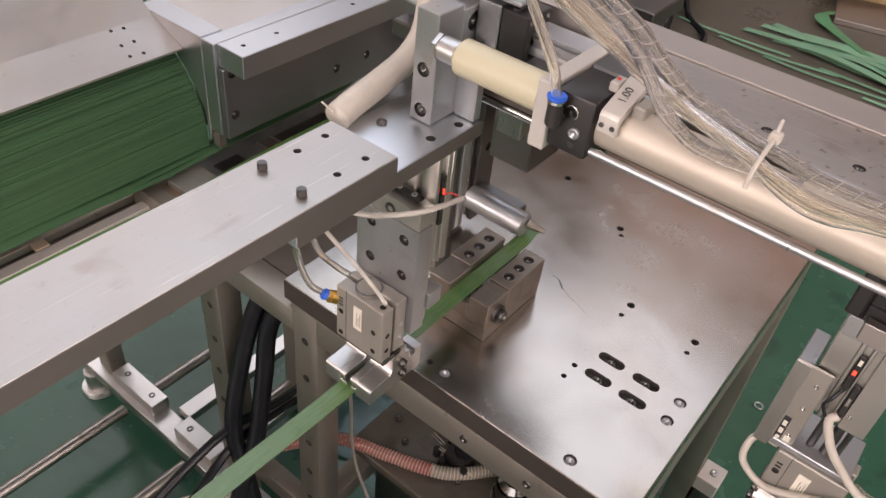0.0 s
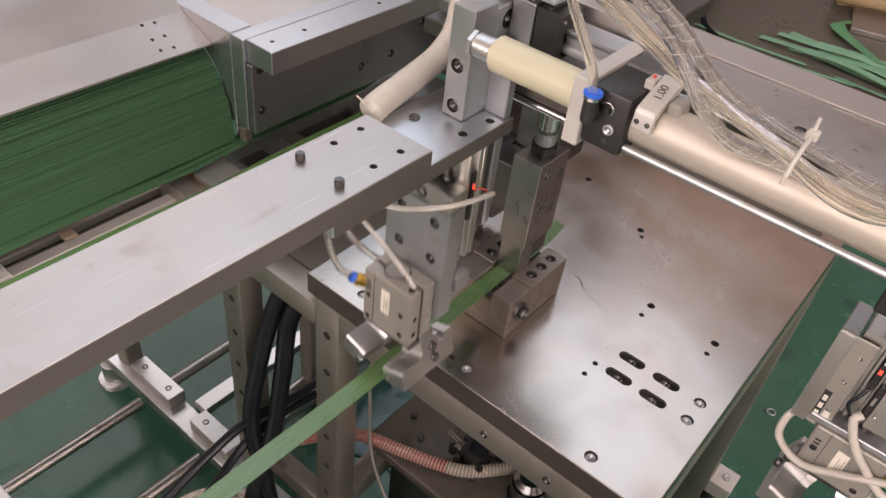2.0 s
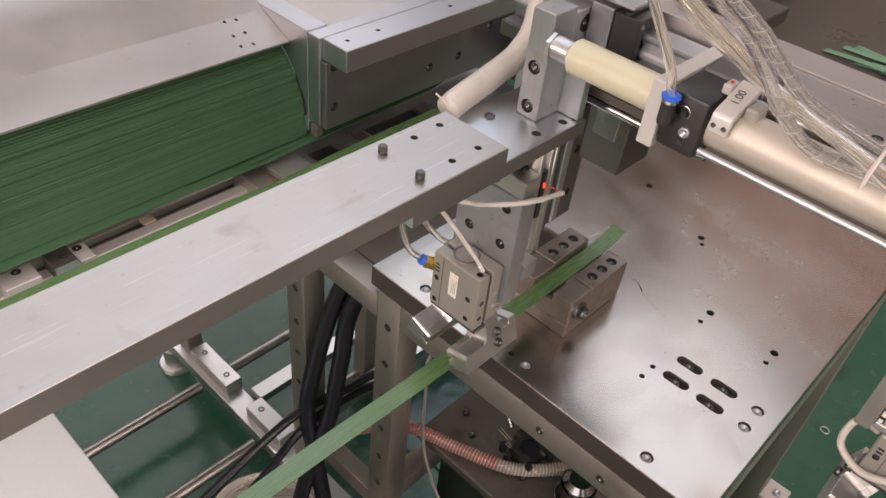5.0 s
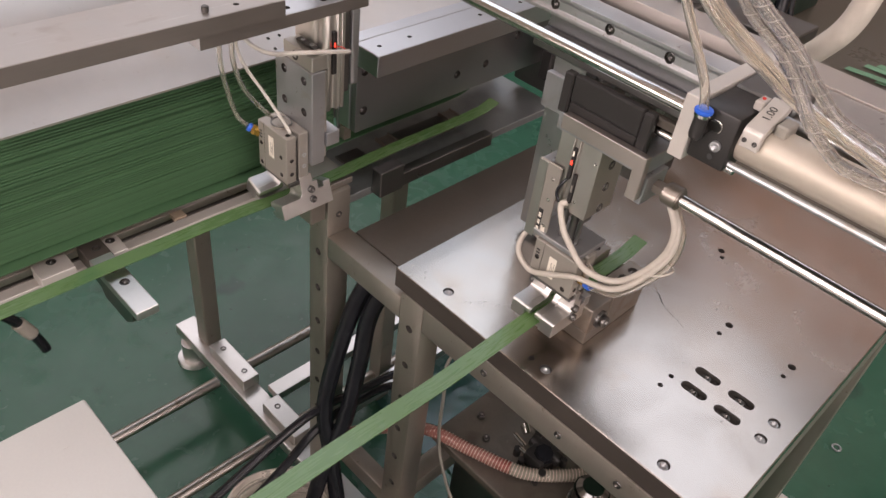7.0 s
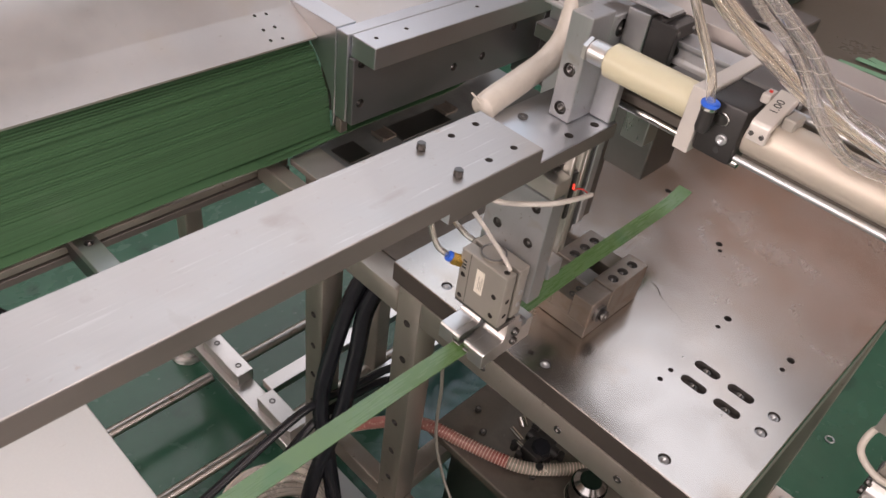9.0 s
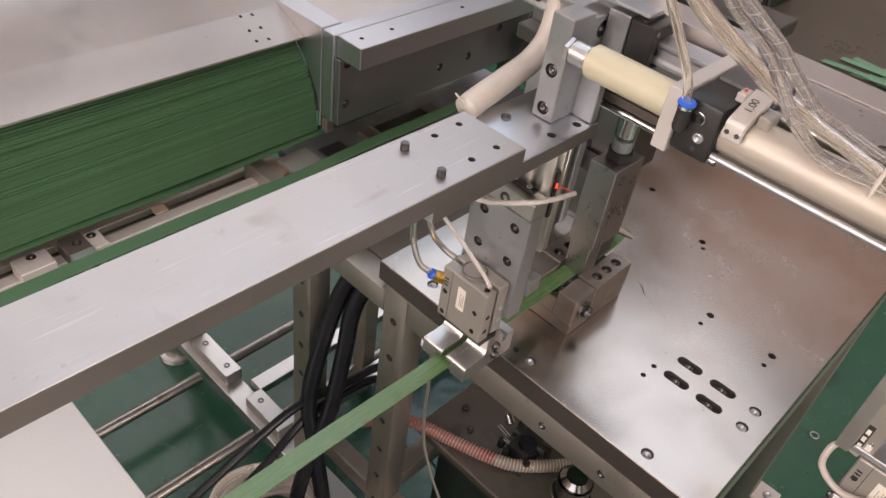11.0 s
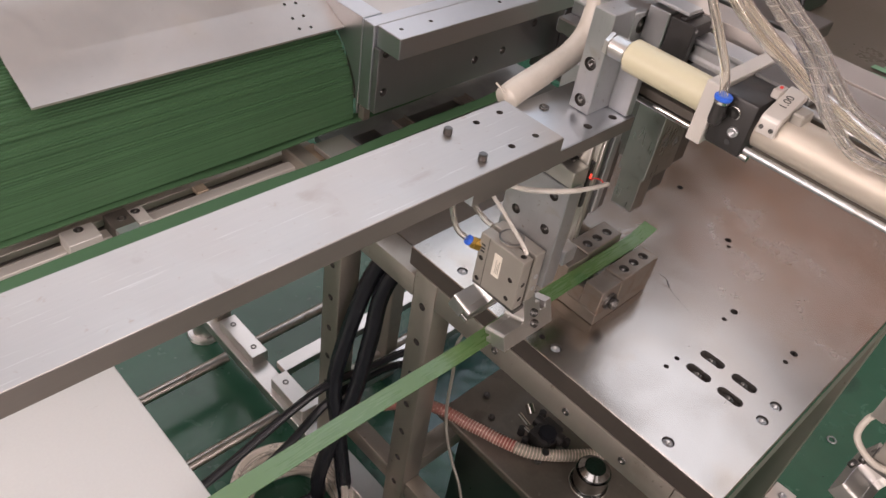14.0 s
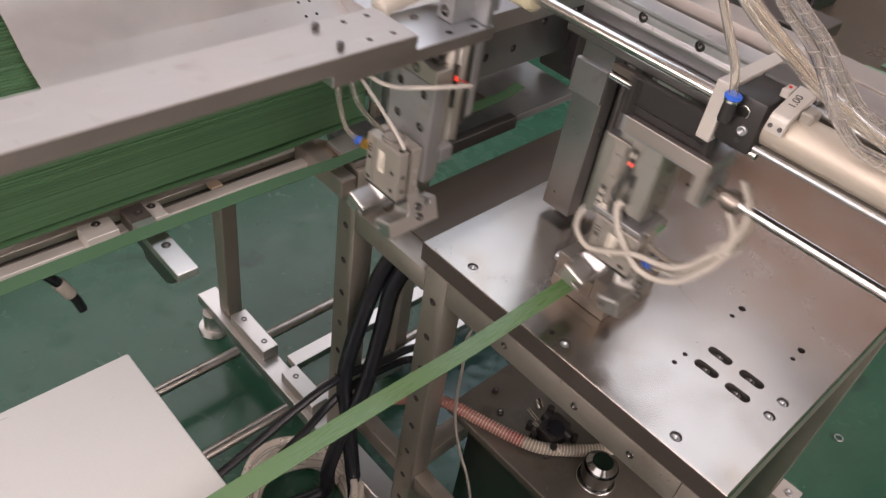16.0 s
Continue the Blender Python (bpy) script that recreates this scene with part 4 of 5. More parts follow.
    part("sensor_cable", sweep(B(), [(-0.105, 0.02, 0.1855), (-0.108, 0.033, 0.201), (-0.115, 0.068, 0.232), (-0.122, 0.098, 0.258), (-0.128, 0.108, 0.285), (-0.13, 0.105, 0.315)], 0.0025, 10), SENSOR_SLEEVE, table, "clear sleeved sensor cable")
    part("sensor_cable", sweep(B(), [(-0.14, 0.1, 0.345), (-0.138, 0.09, 0.325), (-0.128, 0.068, 0.305), (-0.114, 0.045, 0.3), (-0.103, 0.018, 0.309), (-0.086, -0.001, 0.314), (-0.058, -0.007, 0.31), (-0.024, -0.0075, 0.302)], 0.0031, 10), SENSOR_SLEEVE, t, "clear sleeved sensor cable")
    part("sensor_wire", sweep(B(), [(-0.0285, -0.005, 0.3035), (-0.0305, 0.0, 0.3065), (-0.034, 0.006, 0.306), (-0.036, 0.0085, 0.3025)], 0.0008, 6), RED_WINDOW, t, "thin red sensor wire")
    return t, table, [jaw("jaw", s, -0.134, GY, 0.058, table) for s in (1, -1)]


arm, arm_table, arm_jaws = transfer_arm()


# ---- second carriage, which takes the strap away (at the die, lowered) ----
def take_off_carriage():
    t = thing("take_off_carriage", (0.06, 0.04, 0.3), "take-off carriage with black slide unit, gripper and chrome rod", "transfer carriage")
    part("slide_unit", box(B(), 0.0345, 0.09, -0.008, 0.086, 0.3465, 0.3625, 0.0015), BLACK, t, "black slide unit")
    for z0, z1 in ((0.363, 0.396),):
        part("slide_side", box(B(), 0.0345, 0.044, -0.008, 0.086, z0, z1, 0.0015), BLACK, t)
    part("end_cap", box(B(), 0.033, 0.044, -0.022, -0.0085, 0.345, 0.396, 0.002), BLACK, t)
    part("end_cap", box(B(), 0.033, 0.044, 0.0865, 0.1, 0.345, 0.396, 0.002), BLACK, t)
    bm = B()
    prism(bm, [(0.082, 0.353), (-0.034, 0.353), (-0.034, 0.297), (-0.02, 0.297), (-0.02, 0.334), (0.082, 0.334)], "x", 0.022, 0.033, 0.001)
    part("angle_plate", bm, PALE_STEEL, t, "pale steel angle plate")
    part("top_plate", box(B(), 0.0335, 0.095, -0.03, 0.095, 0.324, 0.346, 0.001), MACHINED, t)
    for y in (-0.022, -0.002):
        screw(t, (0.06, y, 0.3238), "-y", 0.005, 0.0015)
    part("joint_block", box(B(), 0.0345, 0.078, -0.036, -0.016, 0.288, 0.3238, 0.001), MACHINED, t)
    bm = B()
    cyl(bm, (0.06, -0.0362, 0.305), (0.06, -0.05, 0.305), 0.009, 6)
    cyl(bm, (0.06, -0.05, 0.305), (0.06, -0.07, 0.305), 0.0135, 24, bevel=0.0015)
    part("coupling", bm, DIE_STEEL, t)
    part("piston_rod", cyl(B(), (0.06, -0.0705, 0.305), (0.06, -0.95, 0.305), 0.0075, 24), CHROME, t, "polished chrome piston rod")
    # slide cylinder, fixed under the top plate, with its sensors
    bm = B()
    prism(bm, [(0.043, 0.031), (0.043, 0.0545), (0.047, 0.055), (0.047, 0.061), (0.043, 0.0615), (0.043, 0.0635), (0.047, 0.064), (0.047, 0.07), (0.043, 0.0705), (0.043, 0.0735), (0.0475, 0.074), (0.0475, 0.0945), (0.1, 0.0945), (0.1, 0.031)], "z", 0.218, 0.3235, 0.0005)
    body = part("slide_cylinder", bm, ALUMINIUM, t, "extruded aluminium slide cylinder")
    for z in (0.226, 0.258, 0.29):
        screw(body, (0.073, 0.031, z), "-y", 0.0062, 0.0012)
    for y, z in ((0.036, 0.3), (0.05, 0.236)):
        screw(body, (0.043, y, z), "-x", 0.0022, 0.0006, CHROME)
    sens = part("magnet_sensor", box(B(), 0.0415, 0.047, 0.0645, 0.0695, 0.262, 0.305, 0.0006), BLACK, body)
    part("indicator", box(B(), 0.0408, 0.0416, 0.0655, 0.0685, 0.283, 0.2885, 0.0002), LED_RED, sens, "glowing red sensor lamp")
    part("print", box(B(), 0.0409, 0.0416, 0.0655, 0.0685, 0.295, 0.302, 0.0002), PAPER, sens)
    sens = part("magnet_sensor", box(B(), 0.0415, 0.047, 0.0555, 0.0605, 0.23, 0.272, 0.0006), BLACK, body)
    part("print", box(B(), 0.0409, 0.0416, 0.0567, 0.0593, 0.247, 0.257, 0.0002), GRIPPER_ALU, sens)
    part("sensor_wire", sweep(B(), [(0.042, 0.067, 0.263), (0.036, 0.071, 0.252), (0.036, 0.074, 0.24), (0.037, 0.068, 0.228)], 0.0018, 8), BLACK_RUBBER, body)
    part("sensor_cable", sweep(B(), [(0.041, 0.0585, 0.232), (0.036, 0.063, 0.226), (0.032, 0.052, 0.205), (0.03, 0.036, 0.188), (0.032, 0.002, 0.163), (0.042, -0.042, 0.172), (0.05, -0.076, 0.226), (0.054, -0.079, 0.268), (0.06, -0.058, 0.296)], 0.0042, 10, 12), WHITE_SLEEVE, t, "white sleeved sensor cable")
    # slide table with the gripper, which lifts
    table = part("slide_table", box(B(), 0.045, 0.098, 0.0965, 0.112, 0.15, 0.268, 0.001), MACHINED, t, "machined slide table")
    part("table_face", box(B(), 0.0415, 0.0448, 0.0775, 0.112, 0.156, 0.27, 0.001), GRIPPER_ALU, table)
    part("table_rib", box(B(), 0.0405, 0.0414, 0.098, 0.112, 0.151, 0.269, 0.0004), ALUMINIUM, table)
    for y, z in ((0.0865, 0.25), (0.0865, 0.218), (0.0845, 0.178)):
        screw(table, (0.0415, y, z), "-x", 0.0024, 0.0006, CHROME)
    name = part("name_plate", box(B(), 0.0409, 0.0414, 0.0895, 0.0965, 0.162, 0.2, 0), INK, table)
    for k, z in enumerate((0.165, 0.176, 0.187)):
        part("print", box(B(), 0.0404, 0.0408, 0.091, 0.095, z, z + 0.007, 0), PAPER, name)
    part("maker_label", box(B(), 0.0409, 0.0414, 0.0815, 0.0875, 0.16, 0.176, 0), PAPER, table)
    part("bridge", box(B(), 0.038, 0.098, 0.02, 0.0962, 0.161, 0.168, 0.001), MACHINED, table)
    for y, r in ((0.064, 0.004), (0.05, 0.005), (0.04, 0.003)):
        part("stroke_rod", cyl(B(), (0.056, y, 0.1682), (0.056, y, 0.222), r, 14, bevel=0.0006), DARK_STEEL, table)
    gripper(table, 0.034, GY + 0.003, 0.1, False, 0.0605)
    part("air_tube", sweep(B(), [(0.055, 0.088, 0.145), (0.05, 0.105, 0.15), (0.042, 0.112, 0.142), (0.034, 0.108, 0.12), (0.028, 0.08, 0.11), (0.026, 0.045, 0.128), (0.028, 0.012, 0.146), (0.036, -0.043, 0.162), (0.05, -0.08, 0.222), (0.056, -0.083, 0.266), (0.064, -0.06, 0.294)], 0.0038, 10, 12), WHITE_SLEEVE, table, "white air tube")
    part("air_tube", sweep(B(), [(0.043, -0.004, 0.134), (0.042, -0.014, 0.136), (0.044, -0.045, 0.15), (0.054, -0.084, 0.212), (0.06, -0.088, 0.262), (0.067, -0.064, 0.292)], 0.0036, 10, 12), CLEAR_TUBE, table, "clear air tube")
    part("air_tube", sweep(B(), [(0.055, 0.012, 0.15), (0.05, -0.006, 0.15), (0.05, -0.04, 0.158), (0.058, -0.074, 0.205), (0.064, -0.079, 0.255), (0.07, -0.058, 0.292)], 0.0036, 10, 12), CLEAR_TUBE, table, "clear air tube")
    part("tube_tie", sweep(B(), [(0.04, -0.066, 0.2), (0.05, -0.084, 0.206), (0.066, -0.09, 0.21), (0.072, -0.07, 0.206), (0.05, -0.06, 0.198)], 0.0014, 6, 6), WHITE_SLEEVE, table)
    part("brass_fitting", cyl(B(), (0.05, 0.0145, 0.128), (0.046, 0.004, 0.131), 0.006, 6), BRASS, table, "brass air fitting")
    part("collar", cyl(B(), (0.046, 0.0038, 0.131), (0.044, -0.004, 0.133), 0.0062, 16), BLUE, table, "blue push-in collar")
    return t, table, [jaw("jaw", s, 0.008, GY, 0.058, table, 0.078) for s in (1, -1)]


take_off, take_off_table, take_off_jaws = take_off_carriage()


# ---- punch over the die (pressed down) ----
def punch():
    t = thing("punch", (0.16, 0.045, 0.055), "grey steel punch block on a vertical press rod", "punch")
    part("block", box(B(), 0.131, 0.198, 0.024, 0.066, 0.112, 0.245, 0.001), PUNCH_STEEL, t)
    part("nose", box(B(), 0.133, 0.162, 0.028, 0.062, 0.056, 0.1115, 0.001), PUNCH_STEEL, t)
    part("heel", box(B(), 0.1625, 0.196, 0.028, 0.062, 0.08, 0.1115, 0.001), DARK_STEEL, t)
    part("lock_nut", cyl(B(), (0.165, 0.045, 0.2455), (0.165, 0.045, 0.258), 0.0185, 6, bevel=0.001), BLACK, t, "black hexagon lock nut")
    part("press_rod", cyl(B(), (0.165, 0.045, 0.2585), (0.165, 0.045, 0.56), 0.012, 24), CHROME, t)
    part("rod_collar", cyl(B(), (0.165, 0.045, 0.2585), (0.165, 0.045, 0.275), 0.0135, 24, bevel=0.001), MACHINED, t)
    part("rod_collar", cyl(B(), (0.165, 0.045, 0.281), (0.165, 0.045, 0.31), 0.0145, 24, bevel=0.001), CHROME, t)
    part("rod_groove", cyl(B(), (0.165, 0.045, 0.2752), (0.165, 0.045, 0.2808), 0.0126, 24), DARK_STEEL, t)
    part("carrier", box(B(), 0.165, 0.214, 0.0665, 0.121, 0.125, 0.2, 0.001), DARK_STEEL, t)
    slide = part("guide_carriage", box(B(), 0.19, 0.24, 0.1215, 0.1495, 0.105, 0.2, 0.002, 2), BLACK, t, "black carriage on the vertical guide")
    for x in (0.202, 0.228):
        screw(slide, (x, 0.1355, 0.2), "z", 0.0045, 0.0006, DARK_STEEL)
        screw(slide, (x, 0.1215, 0.188), "-y", 0.0035, 0.0008)
    for x, z in ((0.15, 0.225), (0.182, 0.215), (0.15, 0.17), (0.182, 0.16)):
        screw(t, (x, 0.024, z), "-y", 0.0068, 0.0008)
    return t


punch_block = punch()


# ---- end stop that meets the strap before the cut ----
def end_stop():
    t = thing("end_stop", (0.235, 0.1, 0.085), "small steel stop pin on a round cylinder beside the die", "stop pin")
    part("pin_body", cyl(B(), (0.236, 0.15, 0.083), (0.236, 0.05, 0.083), 0.0185, 28, bevel=0.001), MACHINED, t)
    part("pin_tip", cyl(B(), (0.243, 0.0495, 0.083), (0.25, 0.022, 0.078), 0.008, 16, 0.003), CHROME, t)
    part("clamp", box(B(), 0.245, 0.268, 0.07, 0.15, 0.07, 0.095, 0.001), DARK_STEEL, t)
    return t


stop = end_stop()


# ---- strap magazine: stacked straps, curved end plate, cover and cross frame ----
PROFILE = [(0.549, 0.050), (0.552, 0.085), (0.557, 0.124), (0.574, 0.156), (0.595, 0.183), (0.614, 0.2), (0.655, 0.232), (0.704, 0.27), (0.78, 0.31), (0.9, 0.345)]


def front_at(z):
    for (ya, za), (yb, zb) in zip(PROFILE, PROFILE[1:]):
        if z <= zb:
            return ya + (yb - ya) * (z - za) / (zb - za)
    return PROFILE[-1][0]


def strap_stack():
    rnd = random.Random(4)
    t = thing("strap_stack", (-0.9, 0.6, 0.05), "tall stack of flat green plastic straps lying in a magazine", "strap stack")
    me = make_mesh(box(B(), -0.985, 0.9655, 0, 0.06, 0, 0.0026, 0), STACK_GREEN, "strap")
    z = 0.0585
    while z < 0.34:
        ob = new("strap", me)
        ob.parent = t
        high = z > 0.1
        y = front_at(z) + rnd.uniform(-0.0003, 0.0003) + (rnd.uniform(0.001, 0.003) if high and rnd.random() < 0.14 else 0)
        ob.location = (0, y - 0.6, z - 0.05)
        ob.rotation_euler = (0, rnd.uniform(-0.0003, 0.0003), 0)
        z += 0.0026 + rnd.uniform(0, 0.0001) + (rnd.uniform(0.0002, 0.0008) if rnd.random() < (0.26 if high else 0.04) else 0)


strap_stack()


def magazine():
    t = thing("strap_magazine", (0.3, 0.55, 0.06), "heavy steel strap magazine with a curved end plate", "magazine")
    curve = [(y, z) for y, z in PROFILE if z < 0.246]
    flange = [(0.5425, 0.0705), (0.546, 0.0705)] + [(y - 0.005, z) for y, z in curve[1:]] + [(0.69, 0.2485), (0.5425, 0.2485)]
    part("end_plate", prism(B(), flange, "x", 0.066, 0.106, 0.0008), MAGAZINE_STEEL, t, "thick steel end plate with a curved edge")
    part("foot_lip", box(B(), 0.0655, 0.08, 0.523, 0.5375, 0.066, 0.091, 0.0008), DIE_STEEL, t)
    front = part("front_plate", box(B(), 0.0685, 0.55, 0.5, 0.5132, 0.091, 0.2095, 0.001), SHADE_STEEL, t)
    cut = B()
    hs = [(0.085, 0.2), (0.085, 0.129), (0.304, 0.132), (0.379, 0.133), (0.46, 0.17)]
    for x, z in hs:
        bore(cut, (x, 0.5, z), 0.0078, 0.009, "-y")
    carve(front, cut)
    for x, z in hs:
        screw(t, (x, 0.5085, z), "-y", 0.006, 0.004)
    top = part("top_plate", box(B(), 0.0725, 0.56, 0.457, 0.5132, 0.2105, 0.2465, 0.0012), MAGAZINE_STEEL, t)
    part("top_rail", box(B(), 0.0665, 0.56, 0.514, 0.542, 0.092, 0.2465, 0.0012), MAGAZINE_STEEL, t)
    cut = B()
    for x in (0.098, 0.161, 0.325, 0.43):
        bore(cut, (x, 0.485, 0.2465), 0.0038, 0.012)
    carve(top, cut)
    part("back_wall", box(B(), 0.1065, 0.56, 0.61, 0.63, 0.05, 0.19, 0.001), DARK_STEEL, t)
    part("foot_block", box(B(), 0.5505, 0.61, 0.47, 0.56, 0.03, 0.15, 0.002), DARK_STEEL, t)
    part("slide_tray", box(B(), 0.02, 0.56, 0.45, 0.60, -0.004, 0.012, 0.001), TRAY_STEEL, t)
    part("tray_pocket", box(B(), 0.07, 0.12, 0.5, 0.553, 0.0125, 0.016, 0.001), DARK_STEEL, t)
    part("tray_pocket", box(B(), 0.195, 0.32, 0.5, 0.553, 0.0125, 0.016, 0.001), DARK_STEEL, t)
    for x in (0.163, 0.323):
        clip = B()
        box(clip, x, x + 0.032, 0.52, 0.554, 0.0125, 0.017, 0.0006)
        box(clip, x, x + 0.003, 0.52, 0.554, 0.0172, 0.021, 0.0005)
        box(clip, x + 0.029, x + 0.032, 0.52, 0.554, 0.0172, 0.021, 0.0005)
        part("spring_clip", clip, DIE_STEEL, t)
    part("guide_block", box(B(), 0.066, 0.118, 0.425, 0.449, 0.002, 0.052, 0.0015), DARK_STEEL, t)
    part("guide_bar", box(B(), 0.1185, 0.345, 0.428, 0.4485, 0.004, 0.03, 0.001), DARK_STEEL, t)
    part("support_leg", box(B(), 0.25, 0.29, 0.58, 0.62, FLOOR, -0.0045, 0.002), FRAME_STEEL, t)
    bm = B()
    cyl(bm, (0.52, 0.45, 0.19), (0.52, 0.465, 0.19), 0.02, 20)
    box(bm, 0.5, 0.548, 0.44, 0.4655, 0.085, 0.165, 0.003)
    part("rod_clamp", bm, BLACK, t)


magazine()


def cover_sheet():
    t = thing("magazine_cover", (-0.2, 0.7, 0.25), "plain pale steel cover sheet laid over the strap stack", "cover sheet")
    bm = B()
    prof = [(0.588, 0.211), (0.655, 0.2405), (0.704, 0.278), (0.78, 0.318), (0.95, 0.37), (1.3, 0.42)]
    outline = prof + [(y, z + 0.003) for y, z in prof[::-1]]
    sheet = part("sheet", prism(bm, outline, "x", -0.435, 0.0655), PALE_STEEL, t)
    cut = B()
    for x, y in ((0.008, 0.601), (-0.013, 0.603), (0.009, 0.623), (-0.012, 0.623), (0.011, 0.648), (-0.009, 0.65)):
        cyl(cut, (x, y, 0.1), (x, y, 0.4), 0.0028, 12)
    carve(sheet, cut)
    # the lower sheet on the far side of the end plate, with a shallow fold
    prof = [(0.5425, 0.205), (0.6, 0.214), (0.7, 0.226), (1.0, 0.25), (1.3, 0.27)]
    part("far_sheet", prism(B(), prof + [(y, z + 0.003) for y, z in prof[::-1]], "x", 0.1065, 0.62), PALE_STEEL, t)


cover_sheet()


# ---- feed tray under the stack ----
def feed_tray():
    t = thing("feed_tray_rail", (-0.5, 0.59, -0.024), "brown-grey steel angle rail carrying the feed pusher", "rail")
    part("rail", box(B(), -1.6, 0.0, 0.577, 0.70, -0.018, -0.0055, 0.001), SIDE_BROWN, t)
    part("rail_strip", box(B(), -1.6, 0.0, 0.5805, 0.602, -0.0035, 0.009, 0.001), FRAME_STEEL, t)
    part("cross_member", box(B(), -0.066, -0.036, 0.44, 0.577, -0.004, 0.032, 0.002), FRAME_STEEL, t)
    part("cap_plate", box(B(), -0.0295, 0.03, 0.455, 0.535, 0.0345, 0.046, 0.001), PALE_STEEL, t)
    # column and foot
    part("column", box(B(), -0.026, 0.016, 0.93, 0.975, -0.7395, -0.0125, 0.003), FRAME_STEEL, t)
    part("column", box(B(), -0.9, -0.856, 0.915, 0.96, -0.7395, -0.0125, 0.003), FRAME_STEEL, t)
    part("top_beam", box(B(), -1.6, 0.017, 0.70, 0.976, -0.0120, -0.004, 0.001), FRAME_STEEL, t)


feed_tray()


def foot_frame():
    t = thing("foot_frame", (-0.03, 0.7, FLOOR), "pale steel foot rail with clamp blocks and cross tubes", "machine foot")
    part("foot_rail", box(B(), -0.048, 0.006, 0.25, 1.05, -0.772, -0.74, 0.0015), JAW_STEEL, t)
    for y0, y1 in ((0.752, 0.905), (0.545, 0.673)):
        blk = part("clamp_block", box(B(), -0.034, 0.01, y0, y1, -0.7395, -0.707, 0.0015), JAW_STEEL, t)
        for y in (y0 + 0.03, y1 - 0.03):
            screw(t, (-0.012, y, -0.707), "z", 0.0075, 0.0012, DARK_STEEL)
    for y in (0.826, 0.604):
        part("cross_tube", cyl(B(), (-1.6, y, -0.752), (-0.0625, y, -0.752), 0.0135, 20), BARE_TUBE, t)
        part("cross_tube", cyl(B(), (0.0065, y, -0.752), (0.9, y, -0.752), 0.0135, 20), BARE_TUBE, t)
    for y0, y1 in ((0.676, 0.715), (0.53, 0.57)):
        part("flat_bar", box(B(), 0.0105, 0.7, y0, y1, -0.738, -0.715, 0.001), JAW_STEEL, t)
    for y in (1.0, 0.3):
        bm = B()
        cyl(bm, (-0.03, y, FLOOR), (-0.03, y, FLOOR + 0.014), 0.046, 32, 0.042, 0.002)
        cyl(bm, (-0.03, y, FLOOR + 0.0142), (-0.03, y, -0.7725), 0.03, 28)
        part("levelling_foot", bm, JAW_STEEL, t)


foot_frame()


# ---- feed pusher (forward, strap lying on it) ----
def feed_pusher():
    t = thing("feed_pusher", (-0.36, 0.5, 0.0), "feed pusher bar with screwed clamp blocks and tip bars", "pusher")
    part("pusher_bar", box(B(), -1.5, -0.01, 0.536, 0.556, -0.003, 0.012, 0.001), PALE_PLATE, t)
    for x0, x1, y0, y1, sx in ((-0.449, -0.402, 0.52, 0.556, -0.424), (-0.3512, -0.329, 0.514, 0.552, -0.342)):
        block = part("clamp_block", box(B(), x0, x1, y0, y1, 0.0125, 0.034, 0.001), PALE_PLATE, t)
        cut = B()
        bore(cut, (sx, y1 - 0.008, 0.034), 0.0068, 0.006)
        carve(block, cut)
        screw(t, (sx, y1 - 0.008, 0.0285), "z", 0.0054, 0.0045)
    part("wear_pad", box(B(), -0.385, -0.3518, 0.511, 0.558, 0.0125, 0.036, 0.001), RAIL_BROWN, t, "brown worn pad")
    screw(t, (-0.366, 0.537, 0.036), "z", 0.0065, 0.0006)
    bar = part("tip_bar", box(B(), -0.387, -0.356, 0.379, 0.5105, 0.03, 0.044, 0.0008), JAW_STEEL, t, "bright ground tip bar")
    cut = B()
    for y in (0.443, 0.474):
        bore(cut, (-0.37, y, 0.044), 0.0068, 0.006)
    carve(bar, cut)
    for y in (0.443, 0.474):
        screw(t, (-0.37, y, 0.0385), "z", 0.0054, 0.0045)
    part("tip_web", prism(B(), [(0.395, 0.0295), (0.5105, 0.0295), (0.5105, 0.0115), (0.488, 0.0105), (0.48, -0.0035), (0.42, -0.0035), (0.4, 0.012)], "x", -0.386, -0.357), DARK_STEEL, t)
    part("spacer", box(B(), -0.04, -0.003, 0.522, 0.572, 0.0125, 0.018, 0.001), TAN_PAD, t)
    part("spacer", box(B(), -0.235, -0.215, 0.557, 0.576, 0.0065, 0.014, 0.001), TAN_PAD, t)
    return t


pusher = feed_pusher()


# ---- straps on their way through the machine ----
def strap(name, label, y, z, x0=-1.75, x1=0.268, mat=STRAP_GREEN):
    """A strap built at the die; its pose moves it to where it lies."""
    bm = B()
    xs = [x0 + (x1 - x0) * i / 60 for i in range(61)]
    hw = 0.0122
    rows = []
    for x in xs:
        sag = -0.006 * math.exp(-((x + 0.16) / 0.1) ** 2) - 0.03 * max(0.0, -x - 0.5) ** 1.5 + (0.004 * max(0, x - 0.2) / 0.07) + 6.0 * max(0.0, x - x1 + 0.035) ** 2
        rows.append([bm.verts.new((x, s, sag + h)) for s, h in ((-hw, 0), (hw, 0), (hw, 0.001), (-hw, 0.001))])
    for a, b in zip(rows, rows[1:]):
        for k in range(4):
            bm.faces.new((a[k], b[k], b[(k + 1) % 4], a[(k + 1) % 4]))
    bm.faces.new(rows[0]), bm.faces.new(rows[-1][::-1])
    bmesh.ops.recalc_face_normals(bm, faces=bm.faces[:])
    ob = new(name, make_mesh(bm, mat, name))
    ob.location = (0, y, z)
    return tagged(ob, label, "strap", "straps in the machine")


